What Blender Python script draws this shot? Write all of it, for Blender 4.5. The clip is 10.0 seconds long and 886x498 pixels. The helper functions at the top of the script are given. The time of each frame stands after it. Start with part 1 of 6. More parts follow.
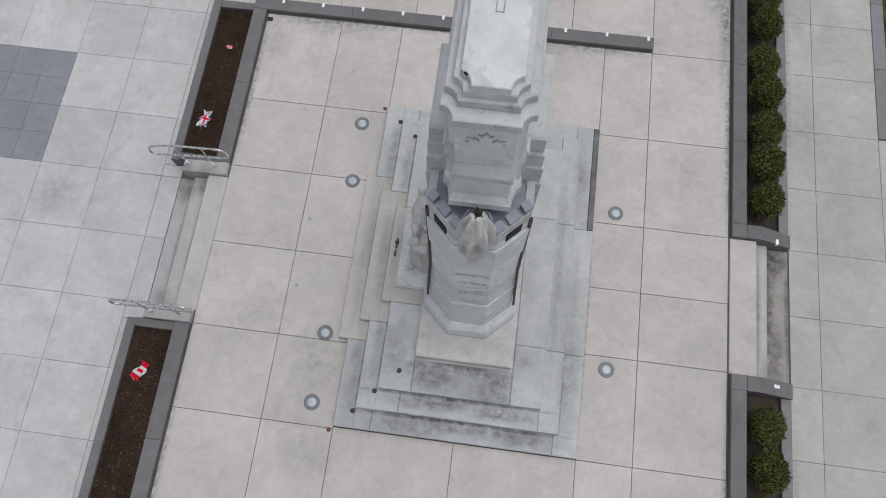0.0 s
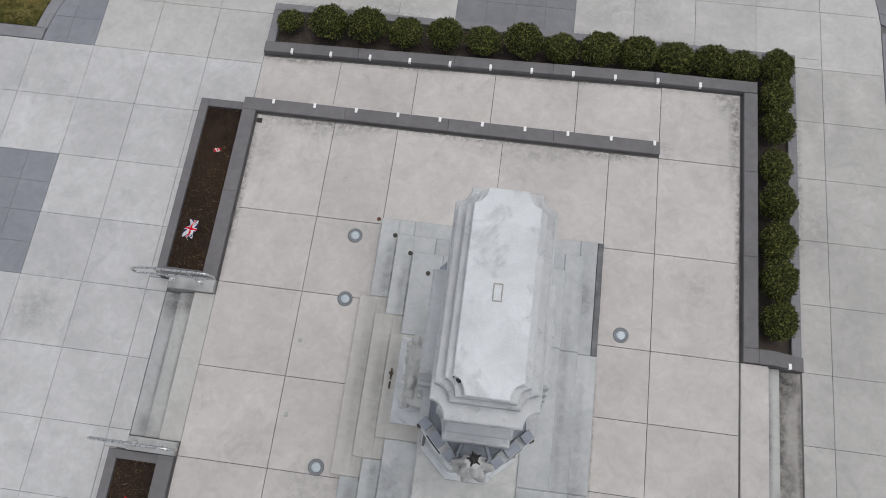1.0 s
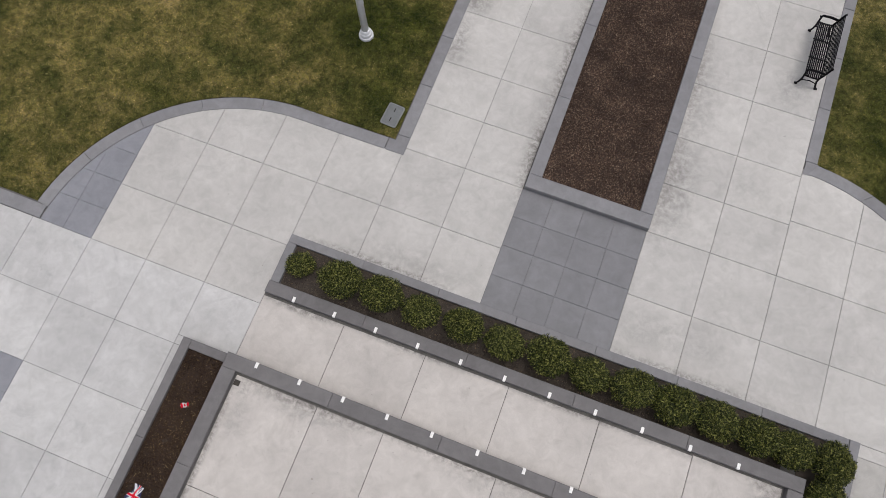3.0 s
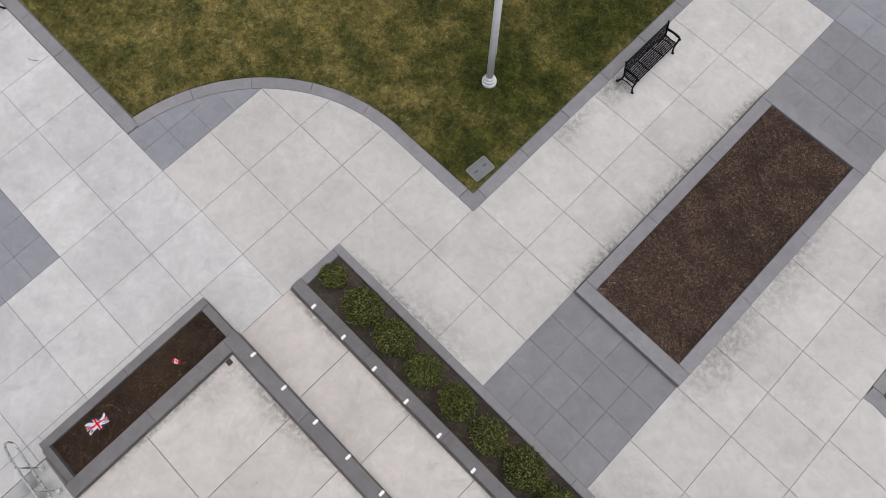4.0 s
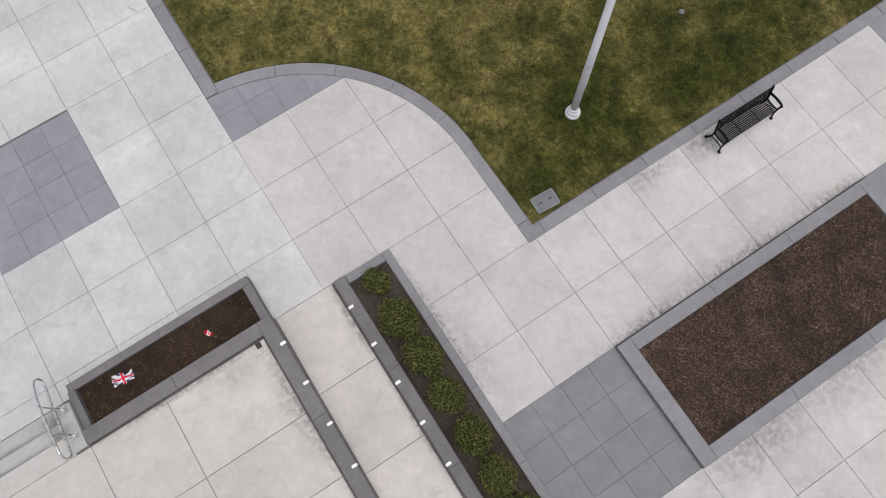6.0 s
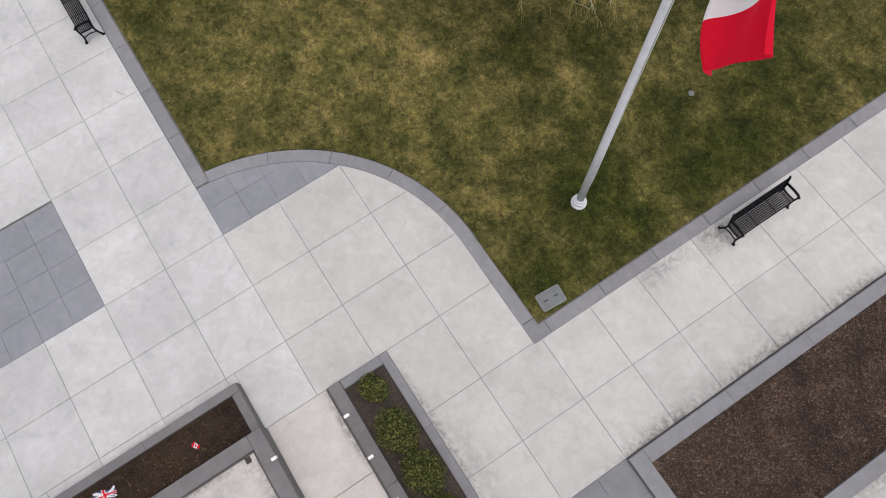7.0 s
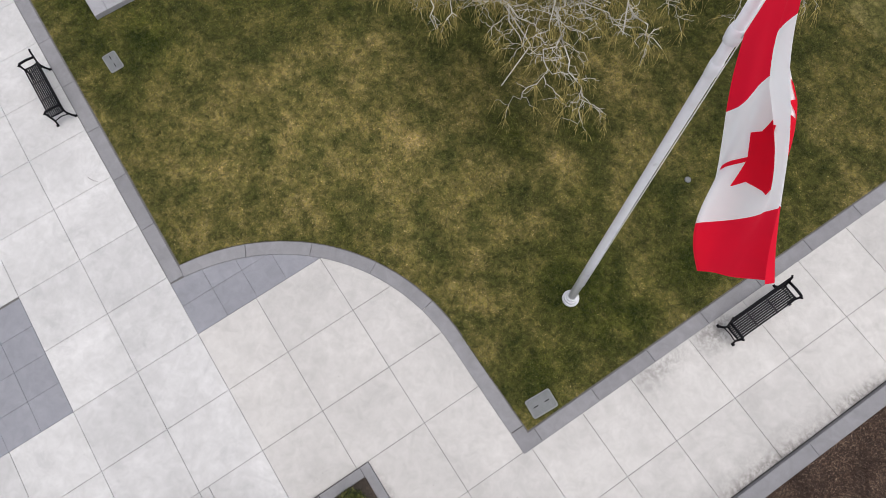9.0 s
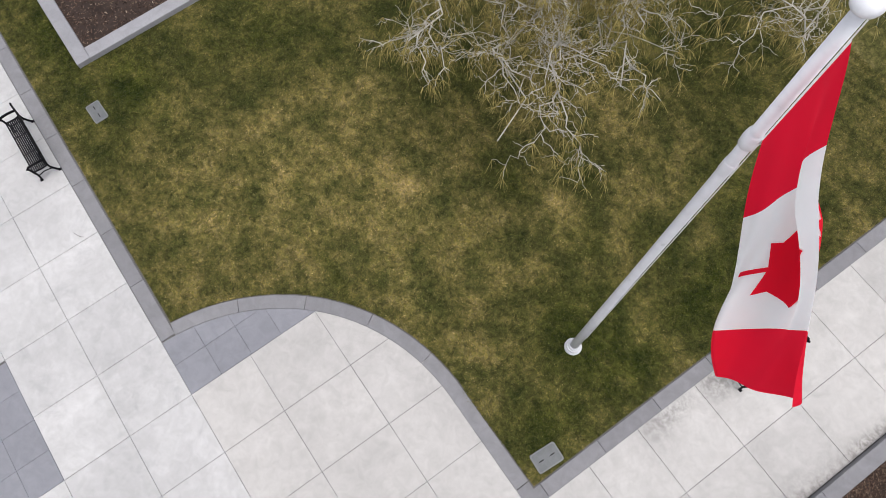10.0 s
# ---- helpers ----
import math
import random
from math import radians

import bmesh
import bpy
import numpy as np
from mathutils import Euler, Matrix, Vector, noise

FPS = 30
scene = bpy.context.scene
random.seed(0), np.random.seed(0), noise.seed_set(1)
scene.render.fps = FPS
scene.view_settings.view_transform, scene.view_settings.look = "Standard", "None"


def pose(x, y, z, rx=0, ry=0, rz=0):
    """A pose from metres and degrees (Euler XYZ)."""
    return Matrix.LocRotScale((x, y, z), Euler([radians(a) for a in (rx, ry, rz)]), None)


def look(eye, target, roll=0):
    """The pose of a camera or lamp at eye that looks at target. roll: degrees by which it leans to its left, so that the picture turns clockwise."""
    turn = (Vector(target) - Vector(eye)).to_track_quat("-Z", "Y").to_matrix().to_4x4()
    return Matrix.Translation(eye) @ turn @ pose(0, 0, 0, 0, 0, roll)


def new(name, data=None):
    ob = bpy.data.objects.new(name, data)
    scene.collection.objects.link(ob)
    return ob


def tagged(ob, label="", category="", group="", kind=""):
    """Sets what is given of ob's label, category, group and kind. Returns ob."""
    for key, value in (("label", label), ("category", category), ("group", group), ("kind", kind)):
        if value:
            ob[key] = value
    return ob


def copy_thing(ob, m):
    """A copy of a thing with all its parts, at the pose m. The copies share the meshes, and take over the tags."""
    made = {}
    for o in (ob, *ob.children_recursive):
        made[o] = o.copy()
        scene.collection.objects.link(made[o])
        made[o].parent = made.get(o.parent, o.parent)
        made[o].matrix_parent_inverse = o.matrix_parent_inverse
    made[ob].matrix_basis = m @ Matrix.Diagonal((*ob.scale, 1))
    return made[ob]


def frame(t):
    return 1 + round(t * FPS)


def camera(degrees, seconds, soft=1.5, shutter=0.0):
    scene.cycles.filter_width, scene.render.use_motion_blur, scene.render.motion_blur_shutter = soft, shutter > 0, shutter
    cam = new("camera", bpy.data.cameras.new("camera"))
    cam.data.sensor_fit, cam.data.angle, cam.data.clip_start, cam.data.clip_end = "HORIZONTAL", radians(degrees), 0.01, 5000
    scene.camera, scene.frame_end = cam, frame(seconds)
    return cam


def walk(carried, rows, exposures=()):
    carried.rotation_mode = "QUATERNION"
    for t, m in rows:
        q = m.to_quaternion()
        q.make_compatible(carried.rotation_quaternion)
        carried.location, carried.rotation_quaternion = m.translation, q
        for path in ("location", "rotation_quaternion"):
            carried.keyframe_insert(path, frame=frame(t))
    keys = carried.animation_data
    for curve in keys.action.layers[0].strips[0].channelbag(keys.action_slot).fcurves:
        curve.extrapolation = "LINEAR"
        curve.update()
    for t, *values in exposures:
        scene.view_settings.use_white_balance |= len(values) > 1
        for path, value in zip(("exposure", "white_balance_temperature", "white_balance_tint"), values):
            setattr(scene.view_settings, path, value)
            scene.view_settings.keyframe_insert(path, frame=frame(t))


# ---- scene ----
cam = camera(65.7, 10.0, 0.55)
PATH = [
    (0, (1.05, -0.842, 14.753), (0.94, -0.251, 12.846), -3.1),
    (0.5, (0.925, 0.35, 14.837), (0.812, 0.94, 12.93), -3.4),
    (1, (0.782, 1.902, 14.882), (0.67, 2.486, 12.973), -3.5),
    (1.5, (0.56, 3.565, 14.896), (0.448, 4.155, 12.988), -3.4),
    (2, (0.402, 5.35, 14.939), (0.28, 5.936, 13.031), -3.6),
    (2.5, (0.204, 7.294, 14.967), (0.051, 7.862, 13.055), -3.3),
    (2.7, (0.123, 8.078, 14.978), (-0.041, 8.639, 13.066), -2.7),
    (3, (0.053, 9.135, 15.023), (-0.184, 9.67, 13.111), -3.1),
    (3.2, (0.012, 9.67, 15.017), (-0.303, 10.183, 13.11), -2.4),
    (4.3, (-0.132, 10.946, 15.221), (-0.555, 11.32, 13.302), -1.6),
    (4.5, (-0.159, 10.972, 15.239), (-0.596, 11.317, 13.318), -2.4),
    (4.8, (-0.228, 10.944, 15.252), (-0.702, 11.229, 13.329), -3.5),
    (5, (-0.253, 10.948, 15.266), (-0.73, 11.216, 13.343), -3.9),
    (5.2, (-0.276, 10.986, 15.294), (-0.749, 11.247, 13.368), -4.2),
    (6.3, (-1.04, 11.694, 14.967), (-1.541, 11.961, 13.049), -5.3),
    (6.5, (-1.321, 11.931, 14.913), (-1.842, 12.203, 13.001), -6.0),
    (7, (-2.341, 12.574, 14.852), (-2.869, 12.851, 12.942), -5.8),
    (7.5, (-3.14, 13.125, 14.855), (-3.684, 13.42, 12.953), -5.2),
    (8, (-3.461, 13.527, 14.828), (-3.988, 13.805, 12.919), -5.9),
    (8.5, (-3.652, 13.851, 14.793), (-4.183, 14.125, 12.884), -6.3),
    (9, (-3.999, 14.063, 14.776), (-4.537, 14.345, 12.87), -6.1),
    (9.5, (-4.384, 14.321, 14.727), (-4.927, 14.606, 12.823), -6.3),
    (10, (-4.904, 14.578, 14.732), (-5.443, 14.884, 12.83), -5.9),
]
walk(cam, [(t, look(eye, target, roll)) for t, eye, target, roll in PATH],
     [(0.0, 0.00, 6330, 10.0), (1.0, 0.02, 6350, 10.0), (2.0, 0.10, 6480, 11.0), (3.0, 0.21, 6560, 12.0), (4.5, 0.31, 6500, 12.5), (6.5, 0.38, 6500, 12.5), (8.0, 0.46, 6530, 13.0), (10.0, 0.63, 6480, 12.5)])

# ---- light: an even overcast sky with a faint, very soft sun ----
SUN_ELEVATION, SUN_ROTATION = radians(79), radians(70)
world = bpy.data.worlds.new("overcast_sky")
world.use_nodes = True
scene.world = world
wn = world.node_tree.nodes
wl = world.node_tree.links
sky = wn.new("ShaderNodeTexSky")
sky.sky_type = "NISHITA"
sky.sun_disc = False
sky.sun_elevation = SUN_ELEVATION
sky.sun_rotation = SUN_ROTATION
sky.dust_density = 4.0
grey_sky = wn.new("ShaderNodeHueSaturation")
grey_sky.inputs["Saturation"].default_value = 0.34
wl.new(sky.outputs[0], grey_sky.inputs["Color"])
wl.new(grey_sky.outputs[0], wn["Background"].inputs["Color"])
wn["Background"].inputs["Strength"].default_value = 0.130
sun_lamp = bpy.data.lights.new("sun", "SUN")
sun_lamp.energy = 0.50
sun_lamp.angle = radians(40)
sun_lamp.color = (1.0, 0.97, 0.93)
sun = new("sun", sun_lamp)
sun_way = Vector((math.sin(SUN_ROTATION) * math.cos(SUN_ELEVATION), math.cos(SUN_ROTATION) * math.cos(SUN_ELEVATION), math.sin(SUN_ELEVATION)))
sun.matrix_world = look(sun_way * 60, (0, 0, 0))


# ---- materials ----
def material(name, rough=0.8, metal=0.0):
    m = bpy.data.materials.new(name)
    m.use_nodes = True
    b = m.node_tree.nodes["Principled BSDF"]
    b.inputs["Roughness"].default_value = rough
    b.inputs["Metallic"].default_value = metal
    return m, m.node_tree.nodes, m.node_tree.links, b


def ramp(nodes, stops):
    r = nodes.new("ShaderNodeValToRGB")
    e = r.color_ramp.elements
    while len(e) < len(stops):
        e.new(0.5)
    for el, (p, c) in zip(e, stops):
        el.position = p
        el.color = (*c, 1)
    return r


def noise_node(nodes, links, scale, detail=4.0, rough=0.6, distortion=0.0, space="world"):
    if space == "world":
        g = nodes.new("ShaderNodeNewGeometry")
        src = g.outputs["Position"]
    else:
        g = nodes.new("ShaderNodeTexCoord")
        src = g.outputs["Object"]
    n = nodes.new("ShaderNodeTexNoise")
    n.inputs["Scale"].default_value = scale
    n.inputs["Detail"].default_value = detail
    n.inputs["Roughness"].default_value = rough
    n.inputs["Distortion"].default_value = distortion
    links.new(src, n.inputs["Vector"])
    return n


def mix_color(nodes, links, kind, fac, a, b):
    m = nodes.new("ShaderNodeMix")
    m.data_type = "RGBA"
    m.blend_type = kind
    for sock, v in ((m.inputs["Factor"], fac), (m.inputs["A"], a), (m.inputs["B"], b)):
        if hasattr(v, "is_linked"):
            links.new(v, sock)
        elif isinstance(v, (int, float)):
            sock.default_value = v
        else:
            sock.default_value = (*v, 1)
    return m.outputs["Result"]


def spot_mask(nd, lk, spots, edge=(0.38, 0.62), grain=4.5):
    """Old dirt, grass tones and painted foot shade at known places: soft ovals broken up by noise."""
    g = nd.new("ShaderNodeNewGeometry")
    rough_edge = noise_node(nd, lk, grain, 8, 0.75, 0.25)
    total = None
    for x, y, rx, ry, amount in spots:
        mp = nd.new("ShaderNodeMapping")
        mp.vector_type = "POINT"
        mp.inputs["Scale"].default_value = (1 / rx, 1 / ry, 0.0)
        mp.inputs["Location"].default_value = (-x / rx, -y / ry, 0.0)
        lk.new(g.outputs["Position"], mp.inputs["Vector"])
        ln = nd.new("ShaderNodeVectorMath")
        ln.operation = "LENGTH"
        lk.new(mp.outputs["Vector"], ln.inputs[0])
        mr = nd.new("ShaderNodeMapRange")
        mr.interpolation_type = "SMOOTHSTEP"
        for sock, v in (("From Min", 1.25), ("From Max", 0.1), ("To Min", 0.0), ("To Max", amount)):
            mr.inputs[sock].default_value = v
        lk.new(ln.outputs["Value"], mr.inputs["Value"])
        if total is None:
            total = mr.outputs["Result"]
        else:
            mx = nd.new("ShaderNodeMath")
            mx.operation = "MAXIMUM"
            lk.new(total, mx.inputs[0])
            lk.new(mr.outputs["Result"], mx.inputs[1])
            total = mx.outputs[0]
    br = ramp(nd, ((edge[0], (0, 0, 0)), (edge[1], (1, 1, 1))))
    lk.new(rough_edge.outputs["Fac"], br.inputs["Fac"])
    mu = nd.new("ShaderNodeMath")
    mu.operation = "MULTIPLY"
    lk.new(total, mu.inputs[0])
    lk.new(br.outputs["Color"], mu.inputs[1])
    return mu.outputs[0]


def stone(name, base, var=0.08, rough=0.85, piece=0.06, blotch=0.7, speck=60.0, stain=None, stain_amount=0.5, bump=0.15, stain_scale=1.1, pale=0.0, spots=(), spot_tone=(0.16, 0.155, 0.15), spot_edge=(0.38, 0.62), fringe=()):
    """Concrete or stone: two scales of tone, a tone of its own for each piece, stains with a shape of their own, fine relief."""
    m, nd, lk, b = material(name, rough)
    lo = tuple(c * (1 - var) for c in base)
    hi = tuple(min(1, c * (1 + var)) for c in base)
    n1 = noise_node(nd, lk, blotch, 5, 0.62, 0.4)
    r1 = ramp(nd, ((0.3, lo), (0.7, hi)))
    lk.new(n1.outputs["Fac"], r1.inputs["Fac"])
    n2 = noise_node(nd, lk, speck, 3, 0.7)
    r2 = ramp(nd, ((0.3, (0.93, 0.93, 0.93)), (0.62, (1.03, 1.03, 1.03))))
    lk.new(n2.outputs["Fac"], r2.inputs["Fac"])
    col = mix_color(nd, lk, "MULTIPLY", 1.0, r1.outputs["Color"], r2.outputs["Color"])
    n4 = noise_node(nd, lk, 4.2, 5, 0.62, 0.9)
    r4 = ramp(nd, ((0.34, (0.925, 0.925, 0.92)), (0.66, (1.05, 1.05, 1.05))))
    lk.new(n4.outputs["Fac"], r4.inputs["Fac"])
    col = mix_color(nd, lk, "MULTIPLY", 1.0, col, r4.outputs["Color"])
    info = nd.new("ShaderNodeObjectInfo")
    rr = ramp(nd, ((0.0, (1 - piece, 1 - piece, 1 - piece)), (1.0, (1 + piece, 1 + piece, 1 + piece * 0.9))))
    lk.new(info.outputs["Random"], rr.inputs["Fac"])
    col = mix_color(nd, lk, "MULTIPLY", 1.0, col, rr.outputs["Color"])
    if stain:
        n3 = noise_node(nd, lk, stain_scale, 8, 0.68, 1.2)
        r3 = ramp(nd, ((0.56, (0, 0, 0)), (0.74, (1, 1, 1))))
        lk.new(n3.outputs["Fac"], r3.inputs["Fac"])
        mul = nd.new("ShaderNodeMath")
        mul.operation = "MULTIPLY"
        mul.inputs[1].default_value = stain_amount
        lk.new(r3.outputs["Color"], mul.inputs[0])
        col = mix_color(nd, lk, "MIX", mul.outputs[0], col, stain)
    if pale:
        # pale efflorescence in drawn-out cloudy streaks, and a scatter of small dark flecks
        n5 = noise_node(nd, lk, 0.8, 7, 0.7, 1.6)
        r5 = ramp(nd, ((0.50, (1, 1, 1)), (0.72, (1 + pale,) * 3)))
        lk.new(n5.outputs["Fac"], r5.inputs["Fac"])
        col = mix_color(nd, lk, "MULTIPLY", 1.0, col, r5.outputs["Color"])
        n6 = noise_node(nd, lk, 9.0, 3, 0.55)
        r6 = ramp(nd, ((0.22, (0.66, 0.65, 0.63)), (0.28, (1, 1, 1))))
        lk.new(n6.outputs["Fac"], r6.inputs["Fac"])
        col = mix_color(nd, lk, "MULTIPLY", 1.0, col, r6.outputs["Color"])
    if spots:
        col = mix_color(nd, lk, "MIX", spot_mask(nd, lk, spots, spot_edge), col, spot_tone)
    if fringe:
        # crusts of lichen and splashed soil along the feet of walls and kerbs, and one step's foot shade
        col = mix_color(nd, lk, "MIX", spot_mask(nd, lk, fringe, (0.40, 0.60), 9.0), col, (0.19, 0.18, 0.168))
    lk.new(col, b.inputs["Base Color"])
    bp = nd.new("ShaderNodeBump")
    bp.inputs["Strength"].default_value = bump
    bp.inputs["Distance"].default_value = 0.01
    lk.new(n2.outputs["Fac"], bp.inputs["Height"])
    lk.new(bp.outputs["Normal"], b.inputs["Normal"])
    b.inputs["Specular IOR Level"].default_value = 0.3
    return m


def plain(name, base, rough=0.5, metal=0.0, var=0.1, scale=20.0, piece=0.0):
    m, nd, lk, b = material(name, rough, metal)
    n = noise_node(nd, lk, scale, 4, 0.6, 0.0, "object")
    r = ramp(nd, ((0.3, tuple(c * (1 - var) for c in base)), (0.7, tuple(min(1, c * (1 + var)) for c in base))))
    lk.new(n.outputs["Fac"], r.inputs["Fac"])
    lk.new(r.outputs["Color"], b.inputs["Base Color"])
    rr = ramp(nd, ((0.3, (max(0, rough - 0.08),) * 3), (0.7, (min(1, rough + 0.1),) * 3)))
    lk.new(n.outputs["Fac"], rr.inputs["Fac"])
    lk.new(rr.outputs["Color"], b.inputs["Roughness"])
    return m


def island(name, stops, rough=0.7, blotch=None, blotch_scale=0.6, blotch_range=(0.35, 0.65), lush_dim=()):
    """For stuff of many small loose pieces: a tone for each piece, and a wide change of tone from place to place."""
    m, nd, lk, b = material(name, rough)
    g = nd.new("ShaderNodeNewGeometry")
    r = ramp(nd, stops)
    lk.new(g.outputs["Random Per Island"], r.inputs["Fac"])
    col = r.outputs["Color"]
    if blotch:
        n = noise_node(nd, lk, blotch_scale, 8, 0.70, 0.0)
        r2 = ramp(nd, ((blotch_range[0], blotch[0]), ((blotch_range[0] + blotch_range[1]) / 2, blotch[1]), (blotch_range[1], blotch[2])))
        lk.new(n.outputs["Fac"], r2.inputs["Fac"])
        col = mix_color(nd, lk, "MULTIPLY", 1.0, col, r2.outputs["Color"])
    if lush_dim:
        nt = noise_node(nd, lk, 6.5, 4, 0.66, 0.9)
        rt = ramp(nd, ((0.34, (0.56, 0.58, 0.54)), (0.66, (1.48, 1.43, 1.37))))
        lk.new(nt.outputs["Fac"], rt.inputs["Fac"])
        col = mix_color(nd, lk, "MULTIPLY", 1.0, col, rt.outputs["Color"])
        col = mix_color(nd, lk, "MULTIPLY", spot_mask(nd, lk, PALE, (0.29, 0.52), 2.6), col, PALE_TINT)
        col = mix_color(nd, lk, "MULTIPLY", spot_mask(nd, lk, lush_dim, (0.26, 0.48), 2.6), col, (0.45, 0.56, 0.34))
    lk.new(col, b.inputs["Base Color"])
    b.inputs["Specular IOR Level"].default_value = 0.2
    return m


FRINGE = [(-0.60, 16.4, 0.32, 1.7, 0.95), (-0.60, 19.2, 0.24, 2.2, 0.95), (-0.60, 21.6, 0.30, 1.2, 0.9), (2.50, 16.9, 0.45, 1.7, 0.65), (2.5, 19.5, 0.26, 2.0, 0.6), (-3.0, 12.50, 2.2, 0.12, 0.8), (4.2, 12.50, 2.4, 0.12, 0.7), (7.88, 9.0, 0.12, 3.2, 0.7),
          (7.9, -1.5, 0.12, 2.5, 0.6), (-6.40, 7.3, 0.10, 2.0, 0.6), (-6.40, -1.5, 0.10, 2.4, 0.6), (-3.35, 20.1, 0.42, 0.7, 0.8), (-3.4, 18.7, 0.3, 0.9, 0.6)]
# soiled wall feet; the last entry colours in the shadow at the eastern step
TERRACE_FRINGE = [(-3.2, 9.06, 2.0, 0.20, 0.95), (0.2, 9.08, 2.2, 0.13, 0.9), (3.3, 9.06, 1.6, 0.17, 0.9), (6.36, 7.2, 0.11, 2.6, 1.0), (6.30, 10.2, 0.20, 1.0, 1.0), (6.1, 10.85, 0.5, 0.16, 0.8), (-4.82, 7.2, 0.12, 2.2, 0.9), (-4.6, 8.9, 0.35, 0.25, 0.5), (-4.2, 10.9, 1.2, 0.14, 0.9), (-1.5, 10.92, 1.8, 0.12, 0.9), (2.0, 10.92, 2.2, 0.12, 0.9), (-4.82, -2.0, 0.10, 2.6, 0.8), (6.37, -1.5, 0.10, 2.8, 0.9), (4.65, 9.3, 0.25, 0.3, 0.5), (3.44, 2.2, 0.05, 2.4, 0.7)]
SPOTS = [(-0.85, 18.6, 0.32, 3.4, 0.3), (2.80, 16.6, 0.6, 1.9, 0.5), (2.8, 18.9, 0.5, 2.0, 0.35), (-3.35, 19.9, 0.6, 0.6, 0.5), (-9.0, 3.9, 0.65, 0.6, 0.5), (4.7, 20.2, 0.5, 0.7, 0.45), (-3.3, 18.3, 0.5, 0.5, 0.4), (3.5, 13.2, 1.6, 0.5, 0.3), (-2.4, 12.8, 1.8, 0.4, 0.3), (8.3, 8.0, 0.4, 1.6, 0.3), (4.2, 17.2, 0.8, 0.6, 0.25)]
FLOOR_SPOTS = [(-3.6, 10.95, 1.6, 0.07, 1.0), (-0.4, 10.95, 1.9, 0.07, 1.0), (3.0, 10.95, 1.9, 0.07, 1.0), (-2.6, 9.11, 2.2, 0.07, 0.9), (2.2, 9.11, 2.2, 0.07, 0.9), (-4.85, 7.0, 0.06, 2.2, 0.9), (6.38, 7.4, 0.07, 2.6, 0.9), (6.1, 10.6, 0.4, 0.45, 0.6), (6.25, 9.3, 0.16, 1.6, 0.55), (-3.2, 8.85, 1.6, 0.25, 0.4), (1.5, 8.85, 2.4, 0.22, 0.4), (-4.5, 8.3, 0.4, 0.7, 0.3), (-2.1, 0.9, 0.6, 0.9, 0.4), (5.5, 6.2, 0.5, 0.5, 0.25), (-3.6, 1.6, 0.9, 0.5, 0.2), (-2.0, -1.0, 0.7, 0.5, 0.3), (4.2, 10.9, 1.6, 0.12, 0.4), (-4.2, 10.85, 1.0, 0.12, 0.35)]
# stains on the monument stone; the narrow rows also paint shade at riser feet
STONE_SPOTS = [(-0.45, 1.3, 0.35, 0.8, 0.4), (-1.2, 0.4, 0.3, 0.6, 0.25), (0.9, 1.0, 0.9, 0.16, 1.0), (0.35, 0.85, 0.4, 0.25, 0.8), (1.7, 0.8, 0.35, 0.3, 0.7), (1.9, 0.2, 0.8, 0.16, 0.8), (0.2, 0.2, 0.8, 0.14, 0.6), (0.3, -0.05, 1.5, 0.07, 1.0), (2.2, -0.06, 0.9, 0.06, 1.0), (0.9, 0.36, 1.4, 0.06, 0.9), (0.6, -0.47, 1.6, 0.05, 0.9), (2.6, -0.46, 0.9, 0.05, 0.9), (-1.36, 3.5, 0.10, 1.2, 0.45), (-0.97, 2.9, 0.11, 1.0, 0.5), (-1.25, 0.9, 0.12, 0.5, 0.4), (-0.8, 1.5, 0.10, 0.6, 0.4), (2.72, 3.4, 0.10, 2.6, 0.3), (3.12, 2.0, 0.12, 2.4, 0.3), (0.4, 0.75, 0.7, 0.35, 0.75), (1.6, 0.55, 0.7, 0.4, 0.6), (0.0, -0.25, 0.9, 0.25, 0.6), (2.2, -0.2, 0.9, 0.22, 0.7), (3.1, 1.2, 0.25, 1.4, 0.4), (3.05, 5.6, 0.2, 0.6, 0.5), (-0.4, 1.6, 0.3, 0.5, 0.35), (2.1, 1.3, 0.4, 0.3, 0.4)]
# grime and painted shade in the angle at the foot of each step
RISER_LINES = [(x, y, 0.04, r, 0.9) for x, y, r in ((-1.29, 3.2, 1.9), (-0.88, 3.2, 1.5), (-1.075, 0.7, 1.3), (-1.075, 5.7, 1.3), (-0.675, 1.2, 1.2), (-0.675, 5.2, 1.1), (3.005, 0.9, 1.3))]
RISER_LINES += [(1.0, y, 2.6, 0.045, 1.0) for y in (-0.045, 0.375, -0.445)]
# broad washed-out grime and painted riser shade on the inner half of each tread
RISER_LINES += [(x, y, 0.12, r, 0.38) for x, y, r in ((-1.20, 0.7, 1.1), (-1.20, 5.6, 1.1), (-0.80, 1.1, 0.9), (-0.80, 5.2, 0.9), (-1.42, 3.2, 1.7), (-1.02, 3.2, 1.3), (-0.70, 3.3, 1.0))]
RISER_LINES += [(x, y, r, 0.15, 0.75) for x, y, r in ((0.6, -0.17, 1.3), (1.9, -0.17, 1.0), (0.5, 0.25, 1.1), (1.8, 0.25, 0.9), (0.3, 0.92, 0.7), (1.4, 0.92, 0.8))]
